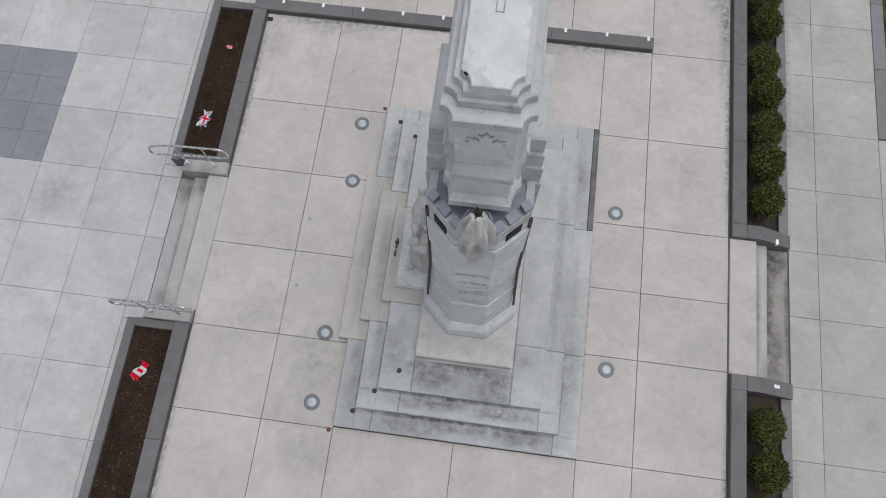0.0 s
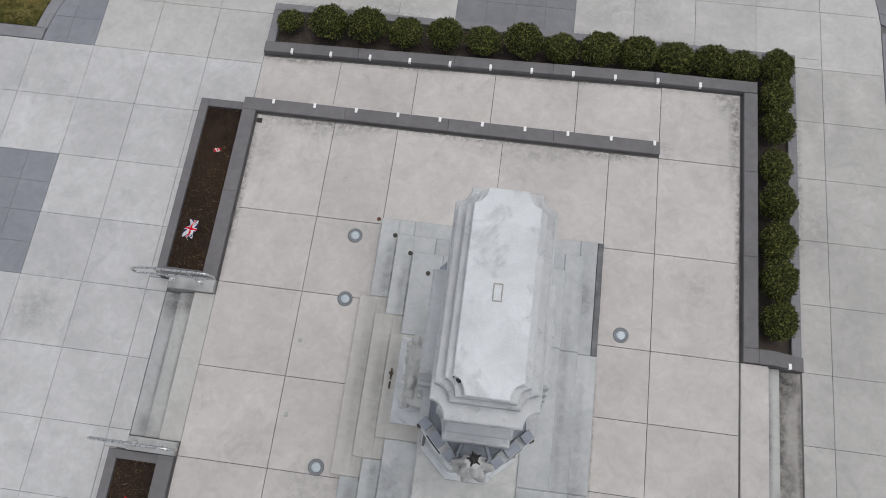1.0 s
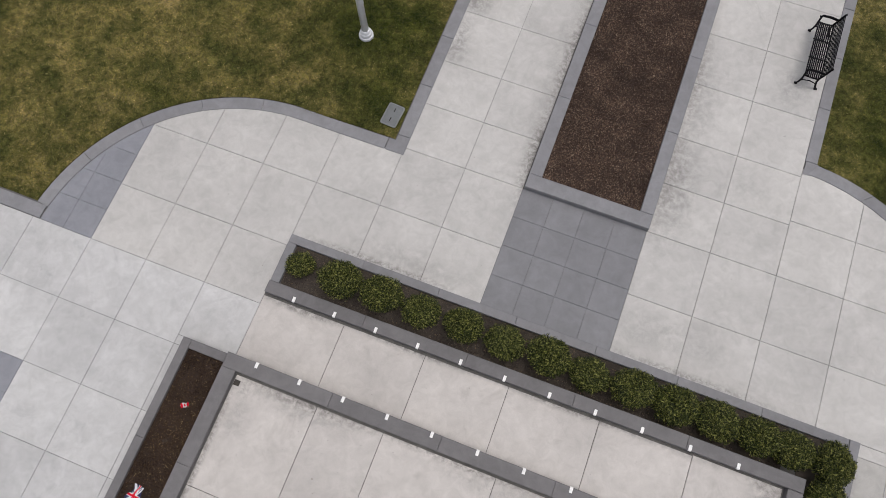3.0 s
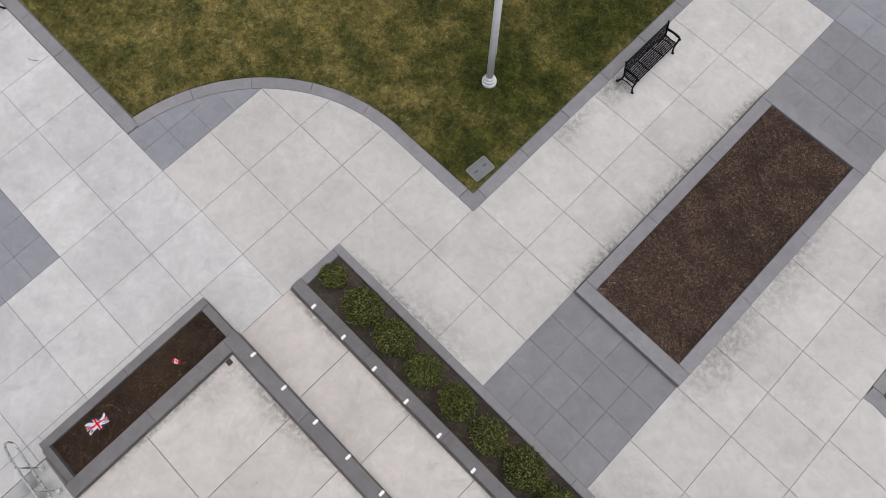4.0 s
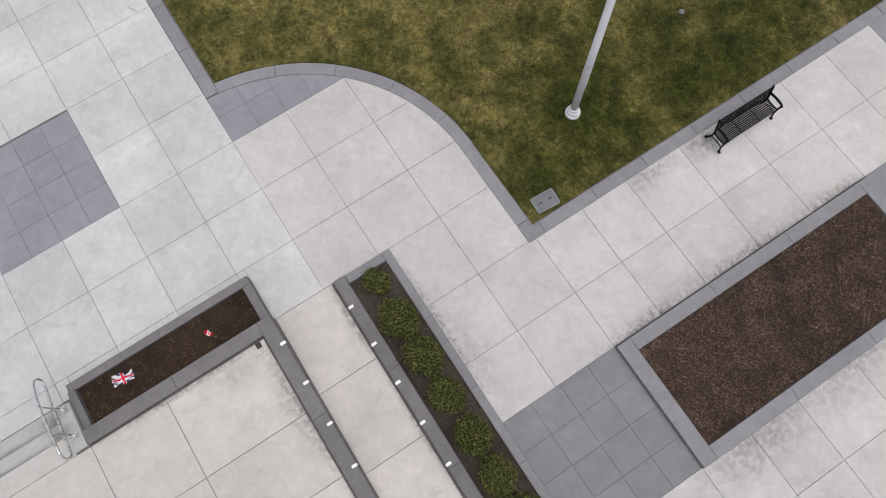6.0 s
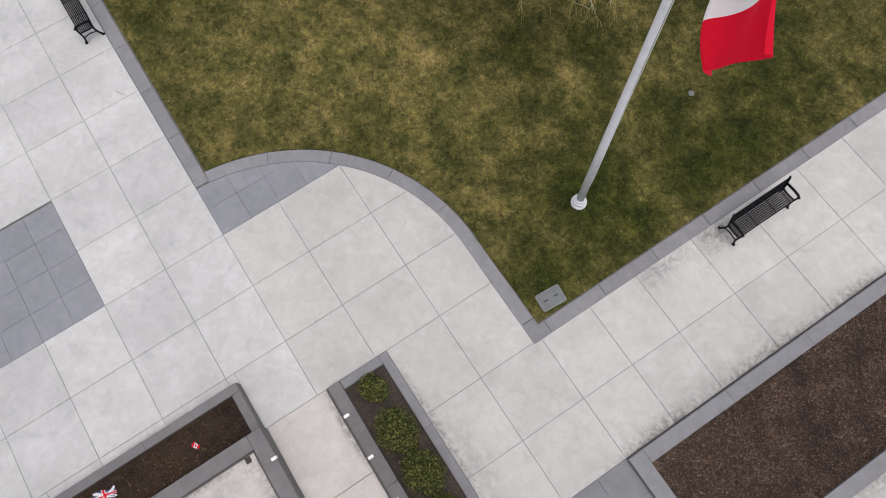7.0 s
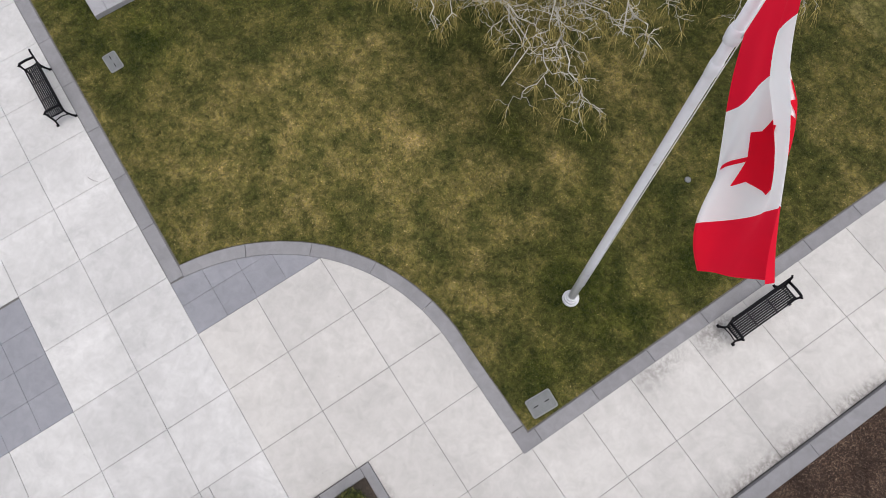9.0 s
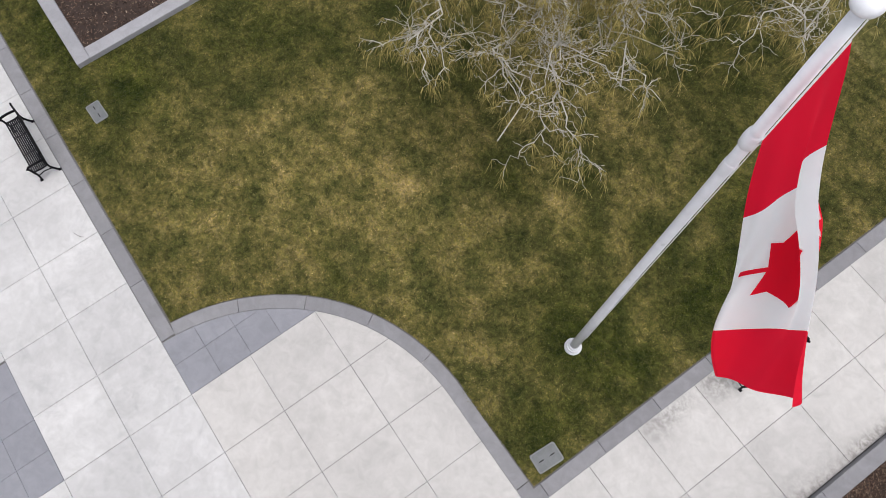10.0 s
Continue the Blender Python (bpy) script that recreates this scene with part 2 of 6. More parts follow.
# grime under the nosings of the side steps, with the risers' shade painted in
FLIGHT_GRIME_SHADE = [(-5.37, 3.1, 0.09, 1.9, 0.7), (-5.40, 4.5, 0.3, 0.4, 0.9), (-5.77, 3.1, 0.10, 1.9, 0.75), (-5.85, 4.45, 0.35, 0.45, 0.9), (-5.82, 1.8, 0.25, 0.3, 0.6), (7.06, 3.1, 0.10, 1.9, 0.8), (7.38, 3.1, 0.12, 1.9, 0.9), (6.6, 4.4, 0.4, 0.3, 0.3), (7.5, 1.9, 0.4, 0.4, 0.8)]
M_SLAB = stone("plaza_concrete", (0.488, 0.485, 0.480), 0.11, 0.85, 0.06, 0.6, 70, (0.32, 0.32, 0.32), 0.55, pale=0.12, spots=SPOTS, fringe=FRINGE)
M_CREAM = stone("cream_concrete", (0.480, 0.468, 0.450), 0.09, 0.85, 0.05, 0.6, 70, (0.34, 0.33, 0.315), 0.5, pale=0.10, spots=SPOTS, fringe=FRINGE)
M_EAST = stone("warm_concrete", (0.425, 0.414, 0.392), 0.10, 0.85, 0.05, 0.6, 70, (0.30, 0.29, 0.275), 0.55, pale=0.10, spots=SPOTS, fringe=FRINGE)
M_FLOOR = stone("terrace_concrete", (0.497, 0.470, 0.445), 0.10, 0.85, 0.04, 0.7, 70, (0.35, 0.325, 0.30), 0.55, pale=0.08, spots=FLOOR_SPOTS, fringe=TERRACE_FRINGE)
M_JOINT = stone("joint_grit", (0.13, 0.126, 0.12), 0.2, 0.95, 0.0, 3.0, 90)
M_GROUND = stone("far_paving", (0.42, 0.415, 0.41), 0.1, 0.9, 0.0, 0.3, 40)
M_GREY = stone("grey_paver", (0.232, 0.237, 0.262), 0.08, 0.6, 0.05, 1.2, 80, (0.28, 0.285, 0.30), 0.25)
M_AXIS = stone("dark_grey_paver", (0.196, 0.197, 0.208), 0.09, 0.65, 0.06, 1.2, 80, (0.25, 0.25, 0.26), 0.25)
M_KERB = stone("grey_kerb", (0.220, 0.219, 0.229), 0.08, 0.82, 0.06, 1.5, 90)
M_WALL = stone("dark_wall_stone", (0.156, 0.150, 0.152), 0.12, 0.75, 0.06, 1.3, 90, (0.20, 0.195, 0.195), 0.4)
M_STEP = stone("step_concrete", (0.42, 0.42, 0.405), 0.09, 0.85, 0.03, 0.8, 80, (0.24, 0.235, 0.225), 0.5, spots=FLIGHT_GRIME_SHADE, spot_tone=(0.13, 0.13, 0.125), spot_edge=(0.20, 0.60))
M_BAND = stone("worn_step_concrete", (0.40, 0.405, 0.40), 0.10, 0.85, 0.0, 1.2, 80, (0.22, 0.22, 0.21), 0.6, spots=FLIGHT_GRIME_SHADE, spot_tone=(0.12, 0.125, 0.12), spot_edge=(0.20, 0.60))
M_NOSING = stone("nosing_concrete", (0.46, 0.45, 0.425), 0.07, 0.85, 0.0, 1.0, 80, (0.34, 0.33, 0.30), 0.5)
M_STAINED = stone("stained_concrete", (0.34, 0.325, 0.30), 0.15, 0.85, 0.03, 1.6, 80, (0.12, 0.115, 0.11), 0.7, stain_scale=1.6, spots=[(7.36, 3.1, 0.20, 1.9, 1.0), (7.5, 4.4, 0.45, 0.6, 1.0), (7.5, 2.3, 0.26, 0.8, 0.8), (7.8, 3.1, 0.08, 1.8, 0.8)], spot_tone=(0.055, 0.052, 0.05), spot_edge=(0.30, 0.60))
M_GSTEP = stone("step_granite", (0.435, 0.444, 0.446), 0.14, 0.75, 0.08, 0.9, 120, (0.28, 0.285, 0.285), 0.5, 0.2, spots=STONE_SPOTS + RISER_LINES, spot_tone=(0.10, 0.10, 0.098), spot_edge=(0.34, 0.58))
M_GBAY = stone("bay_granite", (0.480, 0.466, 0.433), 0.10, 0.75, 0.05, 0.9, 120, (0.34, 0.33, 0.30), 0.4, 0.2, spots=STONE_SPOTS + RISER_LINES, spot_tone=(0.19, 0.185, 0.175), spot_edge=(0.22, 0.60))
M_GRANITE = stone("monument_granite", (0.635, 0.65, 0.653), 0.11, 0.7, 0.09, 1.3, 70, (0.30, 0.305, 0.30), 0.7, 0.3, 2.2, spots=STONE_SPOTS, spot_tone=(0.13, 0.13, 0.128))
M_WEATHERED = stone("weathered_granite", (0.51, 0.519, 0.522), 0.12, 0.75, 0.08, 1.6, 60, (0.20, 0.205, 0.20), 0.75, 0.3, 5.0)
M_CARVED = stone("carved_stone", (0.50, 0.495, 0.475), 0.16, 0.8, 0.0, 2.5, 120, (0.22, 0.215, 0.205), 0.6, 0.35, 3.0)
M_CUT = stone("cut_letter_stone", (0.47, 0.475, 0.47), 0.12, 0.85, 0.0, 3.0, 90)
M_DARK_EDGE = stone("dark_edge_stone", (0.13, 0.132, 0.134), 0.45, 0.6, 0.0, 2.0, 90)
M_SLATE = stone("blue_grey_stone", (0.27, 0.29, 0.33), 0.18, 0.6, 0.04, 3.0, 100)
M_BRONZE = plain("dark_bronze", (0.045, 0.04, 0.035), 0.45, 0.7)
M_DARK = plain("dark_recess", (0.012, 0.012, 0.013), 0.9)
M_BLACK = plain("black_powder_coat", (0.004, 0.004, 0.006), 0.55, 0.0, 0.2)
M_BLACK.node_tree.nodes["Principled BSDF"].inputs["Specular IOR Level"].default_value = 0.12
M_STEEL = plain("stainless_steel", (0.62, 0.62, 0.61), 0.28, 1.0)
M_POLE = plain("white_pole_paint", (0.80, 0.81, 0.84), 0.35, 0.0, 0.06, 6.0)
M_COLLAR = plain("chalky_collar_paint", (0.66, 0.67, 0.69), 0.5, 0.0, 0.08, 9.0)
M_STOP = plain("white_bracket", (0.82, 0.82, 0.80), 0.5)
M_RING = plain("cast_ring", (0.17, 0.18, 0.19), 0.5, 0.3)
M_LENS = plain("frosted_lens", (0.42, 0.47, 0.50), 0.15)
M_RUST = plain("rusty_iron", (0.13, 0.06, 0.035), 0.9)
M_RIM = stone("valve_box_rim", (0.20, 0.21, 0.205), 0.10, 0.6, 0.0, 3.0, 100)
M_OLDIRON = plain("old_iron", (0.075, 0.05, 0.038), 0.9)
M_LID = stone("valve_box_lid", (0.15, 0.158, 0.16), 0.10, 0.6, 0.0, 3.0, 100)
def bunting(name, base):
    """Thin flag cloth that lets part of the light through."""
    m = plain(name, base, 0.8, 0.0, 0.04, 3.0)
    nd, lk = m.node_tree.nodes, m.node_tree.links
    tr = nd.new("ShaderNodeBsdfTranslucent")
    tr.inputs["Color"].default_value = (*base, 1)
    mx = nd.new("ShaderNodeMixShader")
    mx.inputs["Fac"].default_value = 0.45
    lk.new(nd["Principled BSDF"].outputs[0], mx.inputs[1])
    lk.new(tr.outputs[0], mx.inputs[2])
    lk.new(mx.outputs[0], nd["Material Output"].inputs["Surface"])
    nd["Principled BSDF"].inputs["Specular IOR Level"].default_value = 0.2
    return m


M_RED = bunting("red_cloth", (0.86, 0.010, 0.040))
M_WHITE = bunting("white_cloth", (0.97, 0.97, 0.98))
M_BLUE = plain("blue_cloth", (0.02, 0.025, 0.085), 0.75)
M_SOIL = stone("wet_soil", (0.046, 0.032, 0.026), 0.35, 0.95, 0.0, 2.5, 30, None, 0, 0.6)
M_DRY = stone("dry_soil", (0.066, 0.054, 0.045), 0.30, 0.95, 0.0, 2.5, 30, None, 0, 0.6)
M_MULCH = island("bark_chips", ((0.0, (0.022, 0.013, 0.009)), (0.45, (0.066, 0.042, 0.031)), (0.82, (0.150, 0.103, 0.076)), (0.95, (0.22, 0.165, 0.125)), (1.0, (0.38, 0.31, 0.24))), 0.9, ((0.42, 0.40, 0.40), (0.95, 0.92, 0.90), (1.35, 1.32, 1.28)), 1.3, (0.33, 0.66))
M_LITTER = island("leaf_litter", ((0.0, (0.030, 0.023, 0.018)), (0.5, (0.080, 0.066, 0.054)), (0.9, (0.135, 0.112, 0.092)), (1.0, (0.22, 0.15, 0.09))), 0.9, ((0.5, 0.5, 0.5), (0.95, 0.95, 0.95), (1.35, 1.32, 1.3)), 1.6, (0.35, 0.65))
M_FRESH = island("ochre_chips", ((0.0, (0.015, 0.009, 0.006)), (0.55, (0.038, 0.023, 0.015)), (0.88, (0.078, 0.051, 0.031)), (0.965, (0.17, 0.115, 0.055)), (1.0, (0.42, 0.32, 0.16))), 0.9, ((0.5, 0.45, 0.42), (0.95, 0.92, 0.90), (1.3, 1.25, 1.15)), 1.8, (0.35, 0.65))
GRASS_TONES = ((0.50, 0.58, 0.37), (0.96, 0.92, 0.75), (1.80, 1.53, 1.34))


# dark green patches; those west of -15 also paint a dim, shadowed corner
LUSH_DIM = [(-17.3, 13.2, 2.2, 1.3, 1.0), (-19.5, 12.2, 2.6, 1.3, 1.0), (-16.6, 16.6, 2.2, 1.6, 0.8), (-13.9, 19.6, 2.4, 1.4, 0.8), (-9.5, 25.5, 4.0, 2.6, 0.7), (-5.8, 23.4, 2.2, 2.0, 0.85), (-4.7, 16.6, 1.1, 1.5, 0.9), (-5.6, 18.3, 2.1, 1.9, 1.0), (-4.8, 21.5, 1.3, 3.4, 1.0), (-4.6, 18.6, 0.9, 1.8, 1.0), (-7.4, 19.6, 1.0, 0.8, 0.7), (-9.7, 19.2, 1.1, 0.6, 0.9), (-8.8, 20.6, 0.9, 0.6, 0.9), (-6.3, 20.9, 1.4, 0.8, 0.7), (-12.6, 20.3, 1.8, 1.0, 0.7),
        (-8.8, 17.6, 0.9, 0.5, 0.4), (-17.5, 12.1, 3.0, 1.0, 0.8), (-17.0, 15.2, 1.8, 1.4, 0.7), (-15.4, 17.6, 1.6, 1.3, 0.6), (-10.0, 14.6, 1.4, 0.25, 0.7), (7.4, 19.5, 2.4, 3.0, 0.8)]
PALE = [(-9.1, 15.75, 1.3, 0.55, 0.9), (-8.4, 17.4, 1.1, 0.8, 0.8), (-7.9, 19.5, 0.7, 0.5, 0.9), (-12.2, 15.2, 2.8, 1.9, 1.0), (-10.6, 16.9, 2.1, 1.7, 1.0), (-13.2, 17.3, 1.5, 1.2, 0.8), (-8.35, 19.6, 0.7, 0.55, 1.0), (-6.9, 20.1, 0.45, 0.45, 0.8), (-7.6, 22.3, 1.2, 1.0, 0.4), (-13.2, 12.9, 1.8, 1.2, 0.9), (-8.3, 17.0, 0.9, 0.7, 0.7), (-5.2, 19.4, 0.6, 0.5, 0.6), (-9.8, 22.4, 1.2, 1.0, 0.7), (-16.0, 13.6, 0.8, 0.7, 0.6), (-6.6, 16.6, 0.5, 0.5, 0.5)]
PALE_TINT = (1.60, 1.50, 1.66)


def turf():
    """Thatch between the blades: the same wide patches as the grass, with fine clumps."""
    m, nd, lk, b = material("turf_thatch", 0.95)
    n = noise_node(nd, lk, 1.15, 8, 0.70, 0.0)
    r = ramp(nd, ((0.36, (0.038, 0.044, 0.014)), (0.5, (0.092, 0.088, 0.031)), (0.62, (0.174, 0.148, 0.068))))
    lk.new(n.outputs["Fac"], r.inputs["Fac"])
    n2 = noise_node(nd, lk, 6.5, 4, 0.66, 0.9)
    r2 = ramp(nd, ((0.34, (0.50, 0.53, 0.48)), (0.66, (1.46, 1.40, 1.30))))
    lk.new(n2.outputs["Fac"], r2.inputs["Fac"])
    col = mix_color(nd, lk, "MULTIPLY", 1.0, r.outputs["Color"], r2.outputs["Color"])
    n3 = noise_node(nd, lk, 45.0, 3, 0.7)
    r3 = ramp(nd, ((0.3, (0.6, 0.6, 0.6)), (0.7, (1.35, 1.35, 1.3))))
    lk.new(n3.outputs["Fac"], r3.inputs["Fac"])
    col = mix_color(nd, lk, "MULTIPLY", 1.0, col, r3.outputs["Color"])
    col = mix_color(nd, lk, "MULTIPLY", spot_mask(nd, lk, PALE, (0.29, 0.52), 2.6), col, PALE_TINT)
    col = mix_color(nd, lk, "MULTIPLY", spot_mask(nd, lk, LUSH_DIM, (0.26, 0.48), 2.6), col, (0.38, 0.50, 0.27))
    lk.new(col, b.inputs["Base Color"])
    b.inputs["Specular IOR Level"].default_value = 0.1
    return m


M_GRASS = island("grass_blades", ((0.0, (0.046, 0.052, 0.014)), (0.45, (0.078, 0.082, 0.020)), (0.88, (0.118, 0.108, 0.034)), (0.98, (0.155, 0.138, 0.058)), (1.0, (0.25, 0.22, 0.12))), 0.75, GRASS_TONES, 1.15, (0.37, 0.62), LUSH_DIM)
M_TURF = turf()
M_LEAF = island("box_leaves", ((0.0, (0.005, 0.009, 0.002)), (0.45, (0.023, 0.033, 0.006)), (0.76, (0.092, 0.102, 0.019)), (1.0, (0.29, 0.29, 0.085))), 0.5)
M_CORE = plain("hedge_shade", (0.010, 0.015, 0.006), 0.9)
M_TWIG = plain("brown_twig", (0.06, 0.042, 0.03), 0.9)
M_BARK = stone("pale_bark", (0.46, 0.44, 0.39), 0.25, 0.9, 0.0, 3.0, 60, (0.16, 0.15, 0.13), 0.6)
M_CATKIN = island("yellow_twigs", ((0.0, (0.13, 0.105, 0.030)), (0.6, (0.26, 0.21, 0.065)), (1.0, (0.42, 0.35, 0.13))), 0.8)

# ---- building helpers ----
def mesh_of(bm, name, mat, smooth=False):
    me = bpy.data.meshes.new(name)
    bm.normal_update()
    bm.to_mesh(me)
    bm.free()
    for m in (mat if isinstance(mat, (list, tuple)) else [mat]):
        me.materials.append(m)
    if smooth:
        for p in me.polygons:
            p.use_smooth = True
    return me


def part(name, bm, mat, parent=None, label="", smooth=False):
    ob = new(name, mesh_of(bm, name, mat, smooth))
    if parent:
        ob.parent = parent
    if label:
        ob["label"] = label
    return ob


def shared(name, me, parent, at=(0, 0, 0), turn=0.0, label=""):
    ob = new(name, me)
    ob.parent = parent
    ob.matrix_basis = pose(*at, 0, 0, turn)
    if label:
        ob["label"] = label
    return ob


def empty(name, at=(0, 0, 0), turn=0.0):
    ob = new(name)
    ob.empty_display_size = 0.1
    ob.matrix_basis = pose(*at, 0, 0, turn)
    return ob


def add_box(bm, x0, x1, y0, y1, z0, z1, bev=0.0, segs=1):
    t = bmesh.new()
    bmesh.ops.create_cube(t, size=1)
    for v in t.verts:
        v.co = Vector(((x0 + x1) / 2 + v.co.x * (x1 - x0), (y0 + y1) / 2 + v.co.y * (y1 - y0), (z0 + z1) / 2 + v.co.z * (z1 - z0)))
    if bev:
        bmesh.ops.bevel(t, geom=list(t.edges), offset=bev, segments=segs, affect="EDGES", profile=0.6)
    join(bm, t)
    return bm


def join(bm, t):
    me = bpy.data.meshes.new("tmp")
    t.to_mesh(me)
    t.free()
    bm.from_mesh(me)
    bpy.data.meshes.remove(me)


def box(x0, x1, y0, y1, z0, z1, bev=0.0, segs=1):
    return add_box(bmesh.new(), x0, x1, y0, y1, z0, z1, bev, segs)


def add_prism(bm, poly, z0, z1, bev=0.0, top=None, bottom_cap=True):
    """An upright prism on a polygon; z1 may be a function of (x, y), and top another polygon of as many corners."""
    t = bmesh.new()
    zf = z1 if callable(z1) else (lambda x, y: z1)
    lo = [t.verts.new((x, y, z0)) for x, y in poly]
    hi = [t.verts.new((x, y, zf(x, y))) for x, y in (top or poly)]
    n = len(poly)
    for i in range(n):
        t.faces.new((lo[i], lo[(i + 1) % n], hi[(i + 1) % n], hi[i]))
    t.faces.new(hi)
    if bottom_cap:
        t.faces.new(lo[::-1])
    bmesh.ops.recalc_face_normals(t, faces=list(t.faces))
    if bev:
        edges = [e for e in t.edges if all(v in hi for v in e.verts)]
        bmesh.ops.bevel(t, geom=edges, offset=bev, segments=1, affect="EDGES", profile=0.6)
    join(bm, t)
    return bm


def prism(poly, z0, z1, bev=0.0, top=None):
    return add_prism(bmesh.new(), poly, z0, z1, bev, top)


def add_lathe(bm, profile, at=(0, 0, 0), segs=20, axis=None):
    """A turned solid about z (or about axis): profile of (radius, height)."""
    t = bmesh.new()
    rings = []
    for r, h in profile:
        rings.append([t.verts.new((r * math.cos(2 * math.pi * k / segs), r * math.sin(2 * math.pi * k / segs), h)) for k in range(segs)])
    for a, b in zip(rings, rings[1:]):
        for k in range(segs):
            t.faces.new((a[k], a[(k + 1) % segs], b[(k + 1) % segs], b[k]))
    t.faces.new(rings[0][::-1])
    t.faces.new(rings[-1])
    m = Matrix.Translation(at)
    if axis:
        m = m @ Vector((0, 0, 1)).rotation_difference(Vector(axis)).to_matrix().to_4x4()
    t.transform(m)
    join(bm, t)
    return bm


def lathe(profile, at=(0, 0, 0), segs=20, axis=None):
    return add_lathe(bmesh.new(), profile, at, segs, axis)


def add_tube(bm, pts, radius, segs=8, closed=False, taper=None):
    """A round bar along points; taper: the radius at the far end."""
    t = bmesh.new()
    pts = [Vector(p) for p in pts]
    n = len(pts)
    rings = []
    up = Vector((0.13, 0.31, 0.94))
    for i, p in enumerate(pts):
        a = pts[(i - 1) % n] if closed or i else p
        b = pts[(i + 1) % n] if closed or i < n - 1 else p
        d = (b - a).normalized()
        s = d.cross(up)
        s = s.normalized() if s.length > 1e-4 else Vector((1, 0, 0))
        w = d.cross(s)
        r = radius if taper is None else radius + (taper - radius) * i / max(1, n - 1)
        rings.append([t.verts.new(p + (s * math.cos(2 * math.pi * k / segs) + w * math.sin(2 * math.pi * k / segs)) * r) for k in range(segs)])
    pairs = list(zip(rings, rings[1:])) + ([(rings[-1], rings[0])] if closed else [])
    for a, b in pairs:
        for k in range(segs):
            t.faces.new((a[k], a[(k + 1) % segs], b[(k + 1) % segs], b[k]))
    if not closed:
        t.faces.new(rings[0][::-1])
        t.faces.new(rings[-1])
    bmesh.ops.recalc_face_normals(t, faces=list(t.faces))
    join(bm, t)
    return bm


def tube(pts, radius, segs=8, closed=False, taper=None):
    return add_tube(bmesh.new(), pts, radius, segs, closed, taper)


def clip_convex(poly, clip):
    """The part of a polygon inside a convex one that runs anticlockwise."""
    out = list(poly)
    for (ax, ay), (bx, by) in zip(clip, clip[1:] + clip[:1]):
        if not out:
            return []
        res = []
        side = lambda p: (bx - ax) * (p[1] - ay) - (by - ay) * (p[0] - ax)
        for p, q in zip(out, out[1:] + out[:1]):
            sp, sq = side(p), side(q)
            if sp >= 0:
                res.append(p)
            if (sp >= 0) != (sq >= 0):
                f = sp / (sp - sq)
                res.append((p[0] + (q[0] - p[0]) * f, p[1] + (q[1] - p[1]) * f))
        out = res
    clean = []
    for p in out:
        if not clean or math.dist(p, clean[-1]) > 0.004:
            clean.append(p)
    if len(clean) > 2 and math.dist(clean[0], clean[-1]) < 0.004:
        clean.pop()
    return clean if len(clean) > 2 else []


def area(poly):
    return 0.5 * sum(a[0] * b[1] - b[0] * a[1] for a, b in zip(poly, poly[1:] + poly[:1]))


def soup(name, verts, faces, mat, parent=None, label="", category=""):
    """One object of kind stuff from arrays of corners and faces."""
    me = bpy.data.meshes.new(name)
    me.from_pydata([tuple(v) for v in verts], [], faces)
    me.materials.append(mat)
    ob = new(name, me)
    if parent:
        ob.parent = parent
    return tagged(ob, label, category, "", "stuff")

# ---- the plan, in metres ----
TOP = 0.43                      # terrace floor over the plaza
PX = [-23.1, -21.6, -20.1, -18.6, -17.1, -15.6, -14.1, -12.6, -11.1, -9.55, -8.1, -6.6, -5.2, -3.58, -2.03, -0.58, 2.42, 3.90, 5.42, 6.92, 8.50, 9.98, 11.5, 13.0, 14.5]
PY = [-7.4, -5.9, -4.4, -2.87, -1.36, 0.16, 1.65, 3.17, 4.68, 6.19, 7.68, 9.21, 10.70, 12.16, 13.82]
WALK_Y = [15.39, 16.68, 17.95, 19.50, 21.0, 22.6, 24.0, 25.45]
ARC_W, ARC_W_R = (-6.27, 10.54), 4.95        # lawn edge of the western curve
ARC_E, ARC_E_R = (5.30, 13.40), 4.98
KERB = 0.305


def circle(c, r, n=72, a0=0.0, a1=360.0):
    return [(c[0] + r * math.cos(radians(a0 + (a1 - a0) * k / n)), c[1] + r * math.sin(radians(a0 + (a1 - a0) * k / n))) for k in range(n)]


# ---- ground ----
ground = part("ground", box(-260, 260, -260, 260, -0.6, -0.06), M_GROUND)
tagged(ground, "pale concrete paving reaching to the horizon", "ground", "", "structure")
pavement = part("pavement", box(-24, 15, -8, 29, -0.055, -0.022), M_JOINT)
tagged(pavement, "pale concrete plaza slabs with dark joints", "pavement", "", "structure")

SLAB_MESHES = {}


